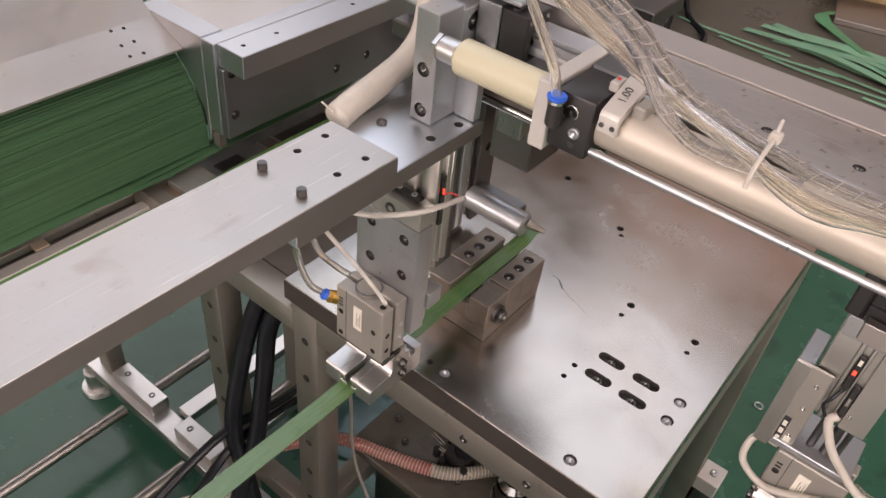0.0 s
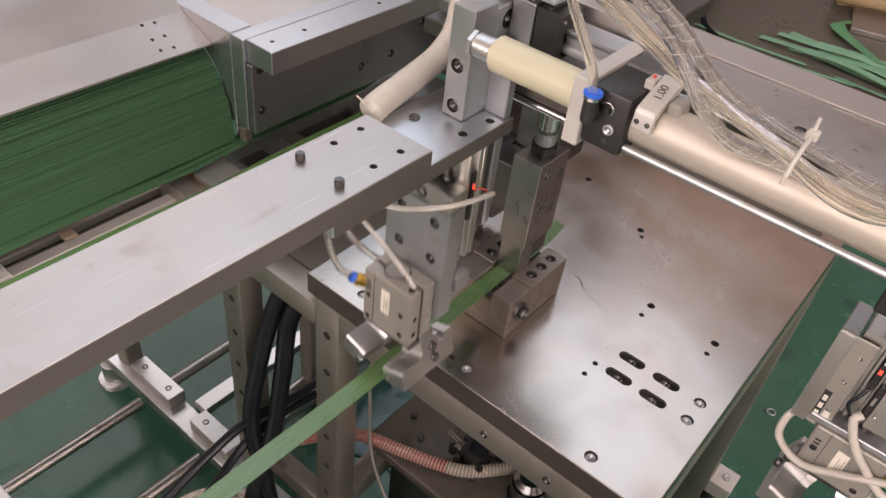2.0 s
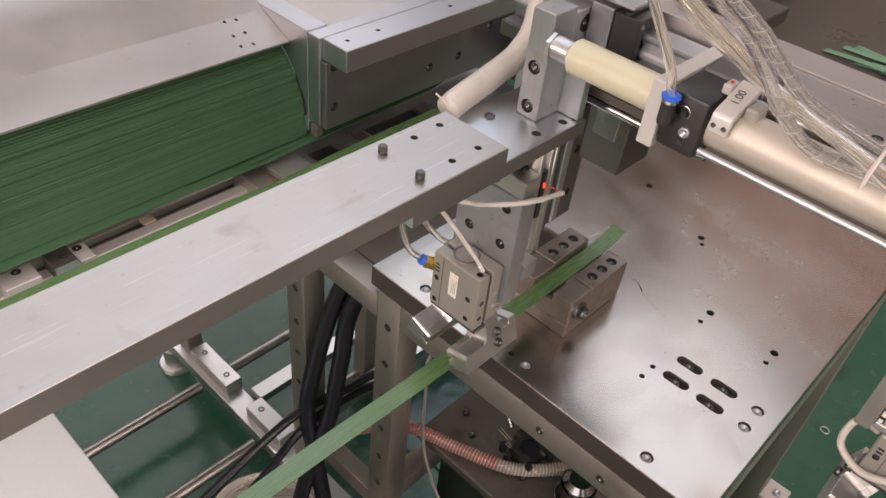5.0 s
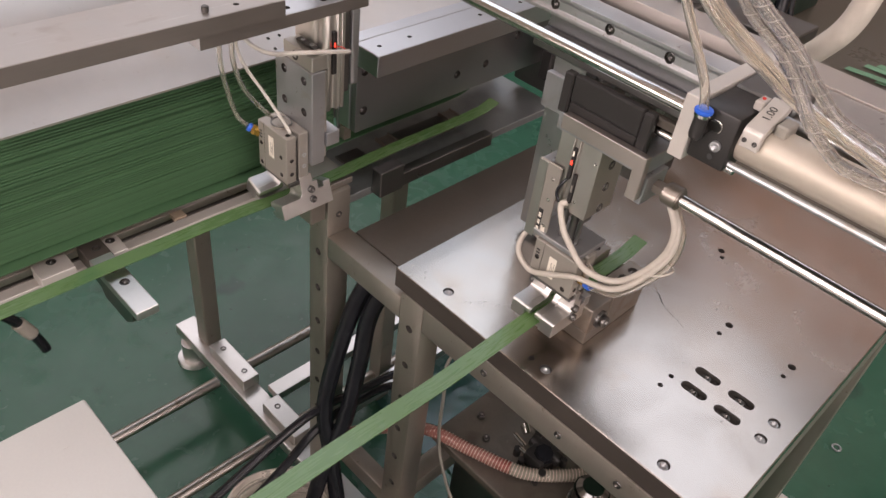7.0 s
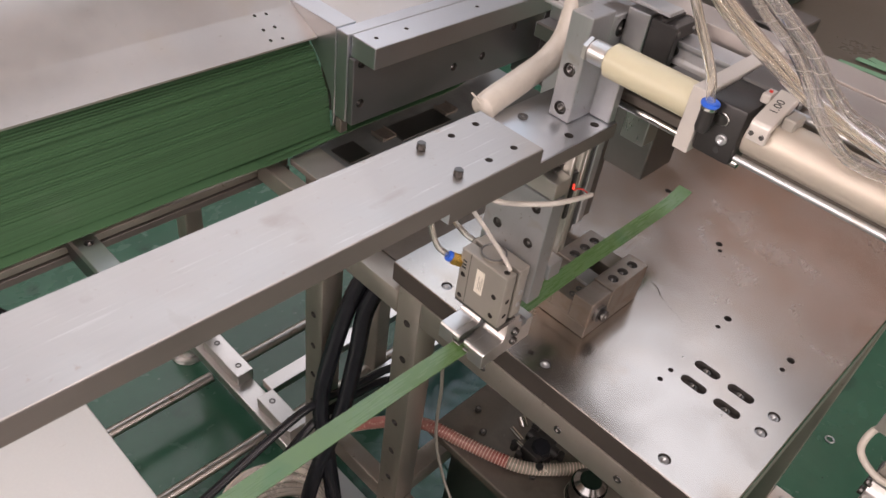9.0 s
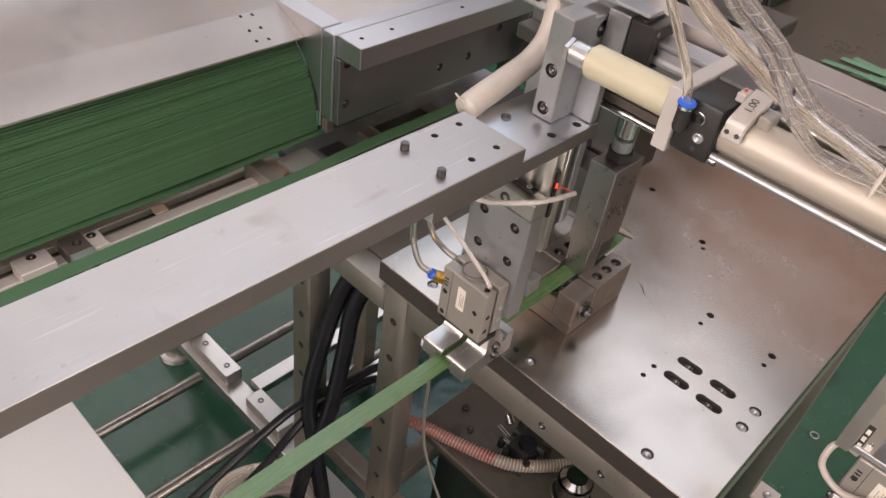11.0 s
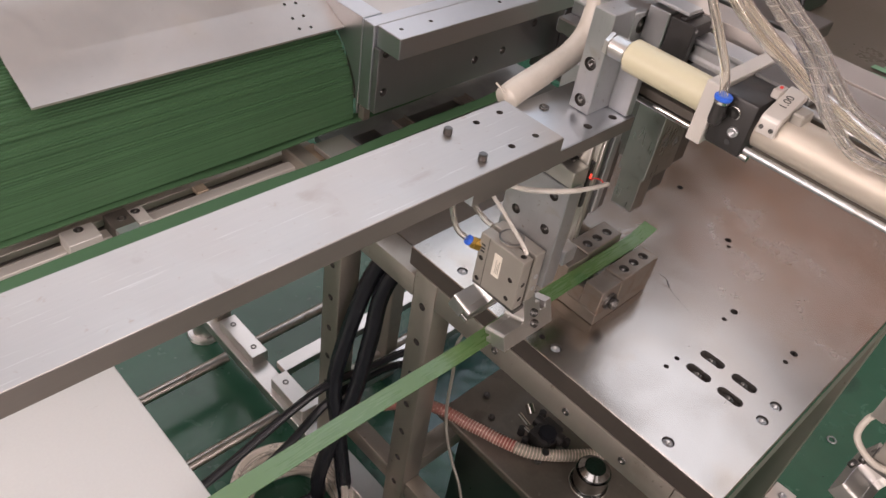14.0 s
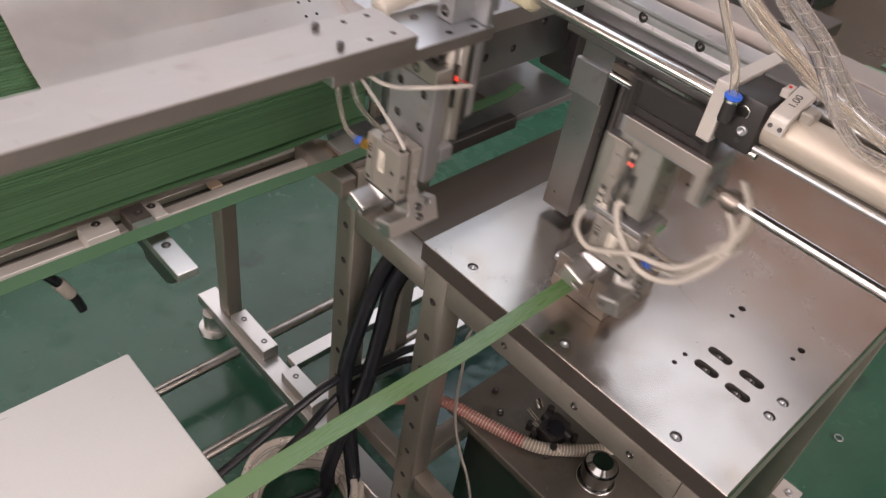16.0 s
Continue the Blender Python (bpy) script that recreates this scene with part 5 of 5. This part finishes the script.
SY, SZ = 0.0485, 0.0545
strap_a = strap("strap", "green plastic strap lying through the gripper and the die", SY, SZ)
strap_b = strap("strap", "green plastic strap waiting on the feed pusher", SY + 0.416, SZ)
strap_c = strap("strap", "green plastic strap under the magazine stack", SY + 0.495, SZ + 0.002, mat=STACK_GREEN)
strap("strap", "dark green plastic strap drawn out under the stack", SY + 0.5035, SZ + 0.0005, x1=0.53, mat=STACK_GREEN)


# ---- white cabinet beside the machine ----
def white_cabinet():
    t = thing("white_cabinet", (-0.8, -0.2, FLOOR), "plain white powder-coated cabinet standing on the floor", "cabinet")
    part("body", box(B(), -1.148, -0.488, -0.748, 0.329, FLOOR + 0.001, -0.0205, 0.003, 2), WHITE_BOX, t)
    part("top_panel", box(B(), -1.15, -0.486, -0.75, 0.331, -0.02, 0.0, 0.003, 2), WHITE_BOX, t)


white_cabinet()


# ---- below the table ----
def air_unit():
    t = thing("valve_shelf", (0.3, 0.05, -0.46), "steel shelf with screws below the bed plate", "shelf")
    part("shelf", box(B(), 0.07, 0.6, -0.2, 0.235, -0.47, -0.45, 0.002), SHELF_STEEL, t)
    part("side", box(B(), 0.112, 0.13, -0.2, 0.2, FLOOR + 0.001, -0.4705, 0.002), DARK_STEEL, t)
    part("side", box(B(), 0.55, 0.57, -0.2, 0.2, FLOOR + 0.001, -0.4705, 0.002), DARK_STEEL, t)
    for x, y in ((0.172, 0.2), (0.14, 0.156), (0.14, 0.03)):
        screw(t, (x, y, -0.45), "z", 0.007, 0.008)
    f = thing("air_regulator", (0.18, 0.05, -0.45), "black air regulator with chrome fittings on the shelf", "air regulator")
    bm = B()
    cyl(bm, (0.18, 0.055, -0.4495), (0.178, 0.052, -0.415), 0.03, 8, 0.026, 0.003)
    box(bm, 0.15, 0.212, 0.034, 0.076, -0.44, -0.41, 0.005, 2)
    cyl(bm, (0.196, 0.02, -0.425), (0.19, 0.088, -0.42), 0.013, 12, bevel=0.002)
    part("regulator_body", bm, BLACK, f, "black faceted regulator body")
    part("dial", cyl(B(), (0.176, 0.048, -0.4148), (0.174, 0.046, -0.402), 0.02, 8, 0.017, 0.002), BLACK_RUBBER, f)
    for x, y, z, r in ((0.152, 0.09, -0.425, 0.008), (0.143, 0.072, -0.43, 0.007), (0.148, 0.026, -0.425, 0.008), (0.196, 0.014, -0.418, 0.007), (0.206, 0.086, -0.415, 0.008)):
        part("port_plug", cyl(B(), (x, y, z - 0.012), (x, y, z + 0.008), r, 6, bevel=0.001), BLACK, f)
    part("fitting", cyl(B(), (0.19, 0.1, -0.415), (0.198, 0.116, -0.408), 0.009, 12, bevel=0.001), CHROME, f, "chrome hose fitting")
    part("fitting", cyl(B(), (0.163, 0.112, -0.405), (0.164, 0.084, -0.415), 0.0045, 10), CHROME, f, "chrome hose fitting")
    part("fitting", cyl(B(), (0.151, 0.086, -0.41), (0.153, 0.074, -0.414), 0.0035, 10), CHROME, f, "chrome hose fitting")
    b = thing("filter_bowl", (0.18, -0.056, -0.45), "bright chrome filter bowl on the shelf", "filter bowl")
    bm = B()
    cyl(bm, (0.18, -0.062, -0.4495), (0.18, -0.062, -0.40), 0.033, 32, bevel=0.005)
    cyl(bm, (0.18, -0.062, -0.40), (0.18, -0.062, -0.392), 0.03, 28, 0.02)
    part("bowl", bm, POLISHED, b)
    ring = [(0.18 + 0.036 * math.cos(a), -0.062 + 0.036 * math.sin(a), -0.446) for a in (2 * math.pi * k / 24 for k in range(25))]
    part("rim", sweep(B(), ring, 0.003, 8, 2), CHROME, b)
    # added rippled sheet: the uneven sheen of the bare floor paint, given a shape
    p = thing("floor_sheen_sheet", (0.42, 0.47, FLOOR), "added rippled teal sheet imitating reflections on the glossy floor", "plastic film")
    rnd = random.Random(6)
    bm = B()
    bmesh.ops.create_grid(bm, x_segments=40, y_segments=34, size=0.5, matrix=Matrix.LocRotScale((0.44, 0.48, FLOOR + 0.006), None, (0.42, 0.36, 1)))
    for v in bm.verts:
        q = v.co
        edge = min(1.0, 4 * (0.5 - max(abs(q.x - 0.44) / 0.42, abs(q.y - 0.48) / 0.36)) + 0.15)
        q.z += edge * (0.0013 * math.sin(q.x * 61 + 2 * math.sin(q.y * 47)) * math.sin(q.y * 53 + 1.7 * math.sin(q.x * 39)) + 0.004 + rnd.uniform(-0.0005, 0.0005))
        q.x += 0.02 * math.sin(q.y * 23)
        q.y += 0.02 * math.sin(q.x * 19)
    part("film", bm, FLOOR_SHEEN, p)


air_unit()


def hoses():
    pts = [(-0.05, 0.40, -0.54), (0.0, 0.34, -0.49), (0.052, 0.248, -0.434), (0.086, 0.155, -0.431), (0.11, 0.09, -0.431), (0.137, 0.04, -0.431), (0.2, -0.015, -0.431), (0.27, -0.06, -0.431)]
    t = thing("suction_hose", (0.1, 0.2, -0.5), "clear red-tinted suction hose with a wire coil, hanging below the table", "hose")
    # red fluid stands in the upper end, the rest is clear
    mid = spline(pts, 10)
    part("hose", sweep(B(), mid[:44], 0.0118, 14, 2), RED_HOSE, t, "red-tinted end of the hose")
    part("hose", sweep(B(), mid[43:], 0.0118, 14, 2), PALE_HOSE, t, "clear pale end of the hose")
    line = spline(pts, 80)
    coil, a = [], 0.0
    up = Vector((0, 0, 1))
    for i in range(0, len(line) - 1, 1):
        d = (line[i + 1] - line[i])
        a += d.length * 2 * math.pi / 0.0062
        s = d.normalized().cross(up).normalized()
        coil.append(line[i] + 0.0119 * (math.cos(a) * s + math.sin(a) * s.cross(d.normalized())))
    part("coil", sweep(B(), coil, 0.0007, 5, 2), COIL_WIRE, t)
    cab = [([(0.07, 0.39, -0.1), (0.025, 0.415, -0.19), (-0.02, 0.417, -0.31), (-0.05, 0.417, -0.45), (-0.055, 0.392, -0.56), (-0.055, 0.363, -0.71), (-0.06, 0.34, -0.81), (-0.12, 0.3, -0.818)], 0.0168, 0.0017),
           ([(0.08, 0.36, -0.1), (0.03, 0.387, -0.212), (0.0, 0.378, -0.321), (-0.03, 0.377, -0.466), (-0.072, 0.39, -0.615), (-0.092, 0.4, -0.73), (-0.1, 0.4, -0.81), (-0.18, 0.42, -0.818)], 0.0168, 0.0017)]
    for p, r, rib in cab:
        c = thing("corrugated_hose", p[3], "black corrugated cable hose hanging beside the frame leg", "cable hose", "black cable hoses")
        part("hose", sweep(B(), p, r, 14, 12, rib, 0.0046), BLACK_RUBBER, c)
    for p in ([(0.2, 0.40, -0.5), (0.126, 0.42, -0.494), (0.047, 0.42, -0.48), (-0.06, 0.42, -0.455), (-0.15, 0.42, -0.47), (-0.26, 0.42, -0.51), (-0.337, 0.42, -0.536), (-0.47, 0.42, -0.57)],
              [(0.2, 0.4, -0.56), (0.126, 0.42, -0.53), (0.047, 0.42, -0.51), (-0.059, 0.42, -0.512), (-0.152, 0.42, -0.573), (-0.265, 0.42, -0.638), (-0.4, 0.42, -0.74)]):
        c = thing("cable", p[3], "thick black cable running low past the frame", "cable", "black cables")
        part("cable_run", sweep(B(), p, 0.009, 10), BLACK_RUBBER, c)
    c = thing("thin_wire", (0.03, 0.2, -0.4), "thin grey wire hanging from the table edge", "wire")
    part("wire", sweep(B(), [(0.03, 0.16, -0.09), (0.012, 0.18, -0.16), (0.014, 0.178, -0.24), (0.016, 0.177, -0.33), (0.016, 0.166, -0.395), (0.018, 0.14, -0.462), (0.02, 0.096, -0.552), (0.03, 0.03, -0.838)], 0.003, 8), GRIPPER_ALU, c)
    c = thing("cut_cable", (-0.46, 0.66, -0.15), "short black cable end hanging by the feed tray", "cable")
    part("cable_run", sweep(B(), [(-0.56, 0.69, -0.032), (-0.52, 0.67, -0.08), (-0.484, 0.66, -0.122), (-0.466, 0.66, -0.152), (-0.448, 0.66, -0.194), (-0.439, 0.66, -0.229)], 0.0085, 10), BLACK_RUBBER, c)
    part("sleeve", sweep(B(), [(-0.4665, 0.66, -0.151), (-0.452, 0.66, -0.185)], 0.0115, 10), WHITE_SLEEVE, c)
    d = thing("hose_coil", (-0.2, 0.42, FLOOR), "coil of clear film hose lying on the floor", "coiled hose")
    rnd = random.Random(3)
    for k in range(9):
        ra, rb, px, py = rnd.uniform(0.1, 0.135), rnd.uniform(0.1, 0.135), rnd.uniform(-0.17, -0.15), rnd.uniform(0.39, 0.41)
        ring = [(px + ra * math.cos(a), py + rb * math.sin(a), FLOOR + 0.012 + 0.011 * k + 0.005 * math.sin(3 * a + k)) for a in (2 * math.pi * i / 20 for i in range(21))]
        part("winding", sweep(B(), ring, 0.0085, 10, 3), MILKY_TUBE, d)


hoses()


# ---- loose scrap and timber on the floor beyond ----
def ribbon(name, pts, half, mat, label, category, group=""):
    t = thing(name, (pts[0][0], pts[0][1], FLOOR), label, category, group)
    bm, line, rows = B(), spline([(x, y, FLOOR + 0.004 + z) for x, y, z in pts], 8), []
    for j, c in enumerate(line):
        d = (line[min(j + 1, len(line) - 1)] - line[max(j - 1, 0)])
        s = Vector((-d.y, d.x, 0)).normalized() * half
        rows.append([bm.verts.new(c + v) for v in (s, -s, -s + Vector((0, 0, 0.0015)), s + Vector((0, 0, 0.0015)))])
    for p, q in zip(rows, rows[1:]):
        for k in range(4):
            bm.faces.new((p[k], q[k], q[(k + 1) % 4], p[(k + 1) % 4]))
    bm.faces.new(rows[0]), bm.faces.new(rows[-1][::-1])
    bmesh.ops.recalc_face_normals(bm, faces=bm.faces[:])
    part("band", bm, mat, t)


def scrap():
    rnd = random.Random(11)
    for i in range(12):
        x, y = 3.56 + rnd.gauss(0, 0.05), 0.62 + rnd.uniform(-0.25, 0.1)
        length, a = rnd.uniform(0.5, 1.1), rnd.gauss(-1.66, 0.08)
        pts = [(x + math.cos(a) * length * k / 3, y + math.sin(a) * length * k / 3, 0.006 + 0.03 * rnd.random() * (k % 3 > 0)) for k in range(4)]
        ribbon("strap_scrap", pts, 0.026, PALE_SCRAP, "loose pale green strap offcut lying on the floor", "strap offcut", "strap offcuts")
    for i in range(5):
        x, y = 3.3 + rnd.gauss(0, 0.05), 1.0 - 0.25 * i
        pts = [(x, y, 0.004), (x - 0.03, y - 0.25, 0.012), (x - 0.02 + rnd.gauss(0, 0.04), y - 0.6, 0.004)]
        ribbon("strap_scrap", pts, 0.012, PALE_SCRAP, "loose pale green strap offcut lying on the floor", "strap offcut", "strap offcuts")
    for i in range(4):
        k = 0.02 * i
        pts = [(4.1 + k, 0.42 - k, 0.02), (4.0 - k, 0.43 + k / 2, 0.03), (3.9 - k, 0.36, 0.02), (3.72 - k, 0.17 - k, 0.02), (3.55, -0.02 - 3 * k, 0.015), (3.35, -0.35, 0.01)]
        ribbon("bent_strap", pts, 0.013, SCRAP_GREEN, "bright green bent strap offcut on the floor", "strap offcut", "bent strap offcuts")
    t = thing("wooden_pole", (4.3, 0.35, FLOOR), "rough round wooden pole lying on the floor", "pole")
    part("pole", sweep(B(), [(4.24, 0.56, FLOOR + 0.09), (4.34, 0.36, FLOOR + 0.085), (4.5, 0.0, FLOOR + 0.075), (4.7, -0.5, FLOOR + 0.06)], 0.035, 14, 8), WOOD, t)
    t = thing("timber_batten", (4.6, 0.3, FLOOR), "rough wooden batten lying on the floor", "timber")
    bm = box(B(), -0.04, 0.04, -0.5, 0.5, 0, 0.12, 0.006)
    bmesh.ops.transform(bm, matrix=pose(4.62, 0.15, FLOOR + 0.0035, 0, 0, 30), verts=bm.verts[:])
    part("batten", bm, WOOD, t)
    t = thing("metal_sheet", (4.3, 0.1, FLOOR), "flat grey metal sheet lying on the floor", "metal sheet")
    bm = box(B(), -0.25, 0.25, -0.6, 0.6, 0, 0.03, 0.003)
    bmesh.ops.transform(bm, matrix=pose(4.38, -0.14, FLOOR + 0.0035, 0, 0, 14), verts=bm.verts[:])
    part("sheet", bm, PALE_STEEL, t)
    t = thing("green_machine", (3.0, 1.9, FLOOR), "dark green painted machine housing beyond the table", "machine housing")
    part("housing", box(B(), 2.5, 4.2, 1.18, 2.4, FLOOR + 0.0035, 0.15, 0.02, 2), DARK_GREEN_PAINT, t)
    part("door", box(B(), 2.48, 2.4995, 1.3, 2.2, FLOOR + 0.1, 0.05, 0.004), DARK_GREEN_PAINT, t)
    for pts, r in (([(3.3, 1.16, 0.02), (3.25, 1.08, -0.3), (3.2, 1.02, -0.6), (3.1, 0.98, FLOOR + 0.03), (2.9, 0.95, FLOOR + 0.03)], 0.035), ([(3.6, 1.16, -0.2), (3.5, 1.1, -0.55), (3.4, 0.98, FLOOR + 0.03), (3.22, 0.8, FLOOR + 0.02), (3.0, 0.75, FLOOR + 0.02)], 0.016)):
        c = thing("machine_hose", pts[0], "black hose hanging from the green machine", "hose", "machine hoses")
        part("hose", sweep(B(), pts, r, 12, 10), BLACK_RUBBER, c)
    c = thing("hose_plug", (3.28, 1.0, -0.5), "blue hose plug beside the green machine", "plug")
    part("plug", cyl(B(), (3.3, 1.05, -0.42), (3.28, 1.05, -0.55), 0.025, 16, bevel=0.004), BLUE, c)
    w = thing("washer", (1.106, -0.315, FLOOR), "small loose steel washer on the floor", "washer")
    ring = [(1.106 + 0.011 * math.cos(a), -0.315 + 0.011 * math.sin(a), FLOOR + 0.0025) for a in (2 * math.pi * k / 20 for k in range(21))]
    part("ring", sweep(B(), ring, 0.0025, 8, 2), MACHINED, w)


scrap()


# ---- what moves ----
def motions():
    def at(ob, dx=0.0, dy=0.0, dz=0.0, ry=0.0, home={}):
        if ob.name not in home:
            home[ob.name] = ob.location.copy()
        h = home[ob.name]
        return pose(h.x + dx, h.y + dy, h.z + dz, 0, ry, 0)

    arm_y = [(0, 0), (5.35, 0), (5.45, 0.03), (5.6, 0.12), (5.8, 0.25), (6.0, 0.37), (6.15, 0.416), (7.72, 0.416), (7.9, 0.404), (8.05, 0.35), (8.2, 0.293), (8.4, 0.206), (8.6, 0.14), (8.8, 0.045), (8.92, 0.01), (9.02, 0), (15.47, 0), (15.6, 0.045), (15.7, 0.1), (15.8, 0.15), (15.9, 0.2), (16.0, 0.244)]
    walk(arm, [(t, at(arm, dy=y)) for t, y in arm_y])
    UP = 0.03
    arm_z = [(0, 0), (1.92, 0), (2.06, UP), (6.6, UP), (6.8, 0), (7.36, 0), (7.52, UP), (9.08, UP), (9.22, 0), (11.95, 0), (12.1, UP), (16, UP)]
    walk(arm_table, [(t, at(arm_table, dz=z)) for t, z in arm_z])
    OPEN = 18

    def swung(ob, parent, side, angle):
        # the jaw turns about its pin under the gripper body
        pin = Vector((0, GY + side * 0.012, 0.1)) - ORIGIN[parent.name]
        turn = pose(0, 0, 0, side * angle, 0, 0)
        off = pin - turn @ pin
        return pose(off.x, off.y, off.z, side * angle, 0, 0)

    arm_open = [(0, 0), (1.72, 0), (1.85, OPEN), (7.05, OPEN), (7.2, 0), (11.8, 0), (11.92, OPEN), (16, OPEN)]
    for ob, s in zip(arm_jaws, (1, -1)):
        walk(ob, [(t, swung(ob, arm, s, o)) for t, o in arm_open])

    LIFT, AWAY = 0.038, -0.464
    off_y = [(0, AWAY), (5.25, AWAY), (5.5, -0.40), (5.75, -0.25), (6.0, -0.08), (6.2, 0), (7.72, 0), (7.9, -0.062), (8.05, -0.13), (8.2, -0.214), (8.4, -0.30), (8.5, -0.35), (8.65, -0.415), (8.8, AWAY), (15.3, AWAY), (15.45, -0.43), (15.6, -0.35), (15.7, -0.27), (15.8, -0.19), (15.9, -0.11), (16.0, -0.05)]
    walk(take_off, [(t, at(take_off, dy=y)) for t, y in off_y])
    off_z = [(0, 0), (1.86, 0), (1.98, LIFT), (6.5, LIFT), (6.7, 0), (7.38, 0), (7.56, LIFT), (9.02, LIFT), (9.16, 0), (11.95, 0), (12.08, LIFT), (16, LIFT)]
    walk(take_off_table, [(t, at(take_off_table, dz=z)) for t, z in off_z])
    off_open = [(0, 0), (1.72, 0), (1.85, OPEN), (6.75, OPEN), (6.9, 0), (11.82, 0), (11.94, OPEN), (16, OPEN)]
    for ob, s in zip(take_off_jaws, (1, -1)):
        walk(ob, [(t, swung(ob, take_off, s, o)) for t, o in off_open])

    TOP = 0.228
    punch_z = [(0, TOP), (0.42, TOP), (0.5, 0.19), (0.6, 0.09), (0.7, 0.035), (0.78, 0), (3.68, 0), (3.8, 0.035), (3.9, 0.07), (4.0, 0.1), (4.2, 0.17), (4.35, TOP), (10.55, TOP), (10.75, 0.09), (10.93, 0), (13.68, 0), (13.8, 0.035), (13.9, 0.075), (14.0, 0.11), (14.2, 0.17), (14.35, TOP), (16, TOP)]
    walk(punch_block, [(t, at(punch_block, dz=z)) for t, z in punch_z])

    stop_rows = [(0, 0, 0, 0), (0.95, 0, 0, 0), (1.1, 0.01, 0.05, 0), (1.3, 0.12, 0.09, 0.1), (1.6, 0.21, 0.06, 0.2), (9.0, 0.21, 0.06, 0.2), (9.15, 0.16, 0.05, 0.14), (9.3, 0.06, 0.06, 0.06), (9.4, 0.01, 0.045, 0.01), (9.5, 0, 0.02, 0), (9.6, 0, 0, 0), (11.1, 0, 0, 0), (11.25, 0.01, 0.05, 0), (11.45, 0.12, 0.09, 0.1), (11.75, 0.21, 0.06, 0.2), (16, 0.21, 0.06, 0.2)]
    walk(stop, [(t, at(stop, x, y, z)) for t, x, y, z in stop_rows])

    back = 0.086
    push = [(0, 0), (7.42, 0), (7.55, 0.015), (7.7, 0.05), (7.9, 0.08), (8.1, back), (9.3, back), (9.4, 0.078), (9.5, 0.063), (9.75, 0.038), (10.1, 0), (16, 0)]
    walk(pusher, [(t, at(pusher, dy=y)) for t, y in push])

    def shake(t0, t1, size):
        out, t, k = [], t0, 1
        while t < t1:
            out.append((t, size * k * (1 - (t - t0) / (t1 - t0)), 0.35 * k))
            t, k = t + 0.1, -k
        return out
    rows_a = [(0, 0, 0, 0)] + [(t, 0, dz, 0) for t, dz, _ in shake(1.8, 2.5, 0.006)] + [(2.55, 0, 0, 0), (7.38, 0, 0, 0), (7.56, 0, 0.036, 0)]
    rows_a += [(t, y, 0.036, 0) for t, y in off_y if 7.6 < t <= 8.8] + [(9.02, AWAY, 0.036, 0), (9.16, AWAY, 0, 0), (11.86, AWAY, 0, 0), (12.0, AWAY - 0.02, -0.09, 0), (12.2, AWAY - 0.08, -0.5, 0), (12.4, AWAY - 0.1, -0.86, 0), (16, AWAY - 0.1, -0.86, 0)]
    walk(strap_a, [(t, at(strap_a, 0, y, z, r)) for t, y, z, r in rows_a])
    LONG = 0.12
    rows_b = [(0, 0.0065, 0), (7.2, 0.0065, 0), (7.36, 0, 0), (7.52, 0, UP)] + [(t, y - 0.416, UP) for t, y in arm_y if 7.6 < t <= 9.02] + [(9.08, -0.416, UP), (9.22, -0.416, 0), (9.38, -0.416, 0), (9.5, -0.416, 0), (9.6, -0.416, 0)]
    rows_b += [(t, -0.416, dz) for t, dz, _ in shake(11.85, 12.6, 0.007)] + [(12.65, -0.416, 0), (16, -0.416, 0)]
    walk(strap_b, [(t, at(strap_b, LONG if t < 9.4 else 0.06 if t < 9.55 else 0.0, y, z)) for t, y, z in rows_b])
    rows_c = [(0, 0, 0), (9.4, 0, 0), (9.5, -0.02, 0), (9.75, -0.04, 0.002), (10.1, -0.0725, -0.002), (16, -0.0725, -0.002)]
    walk(strap_c, [(t, at(strap_c, LONG, y, z)) for t, y, z in rows_c])


motions()
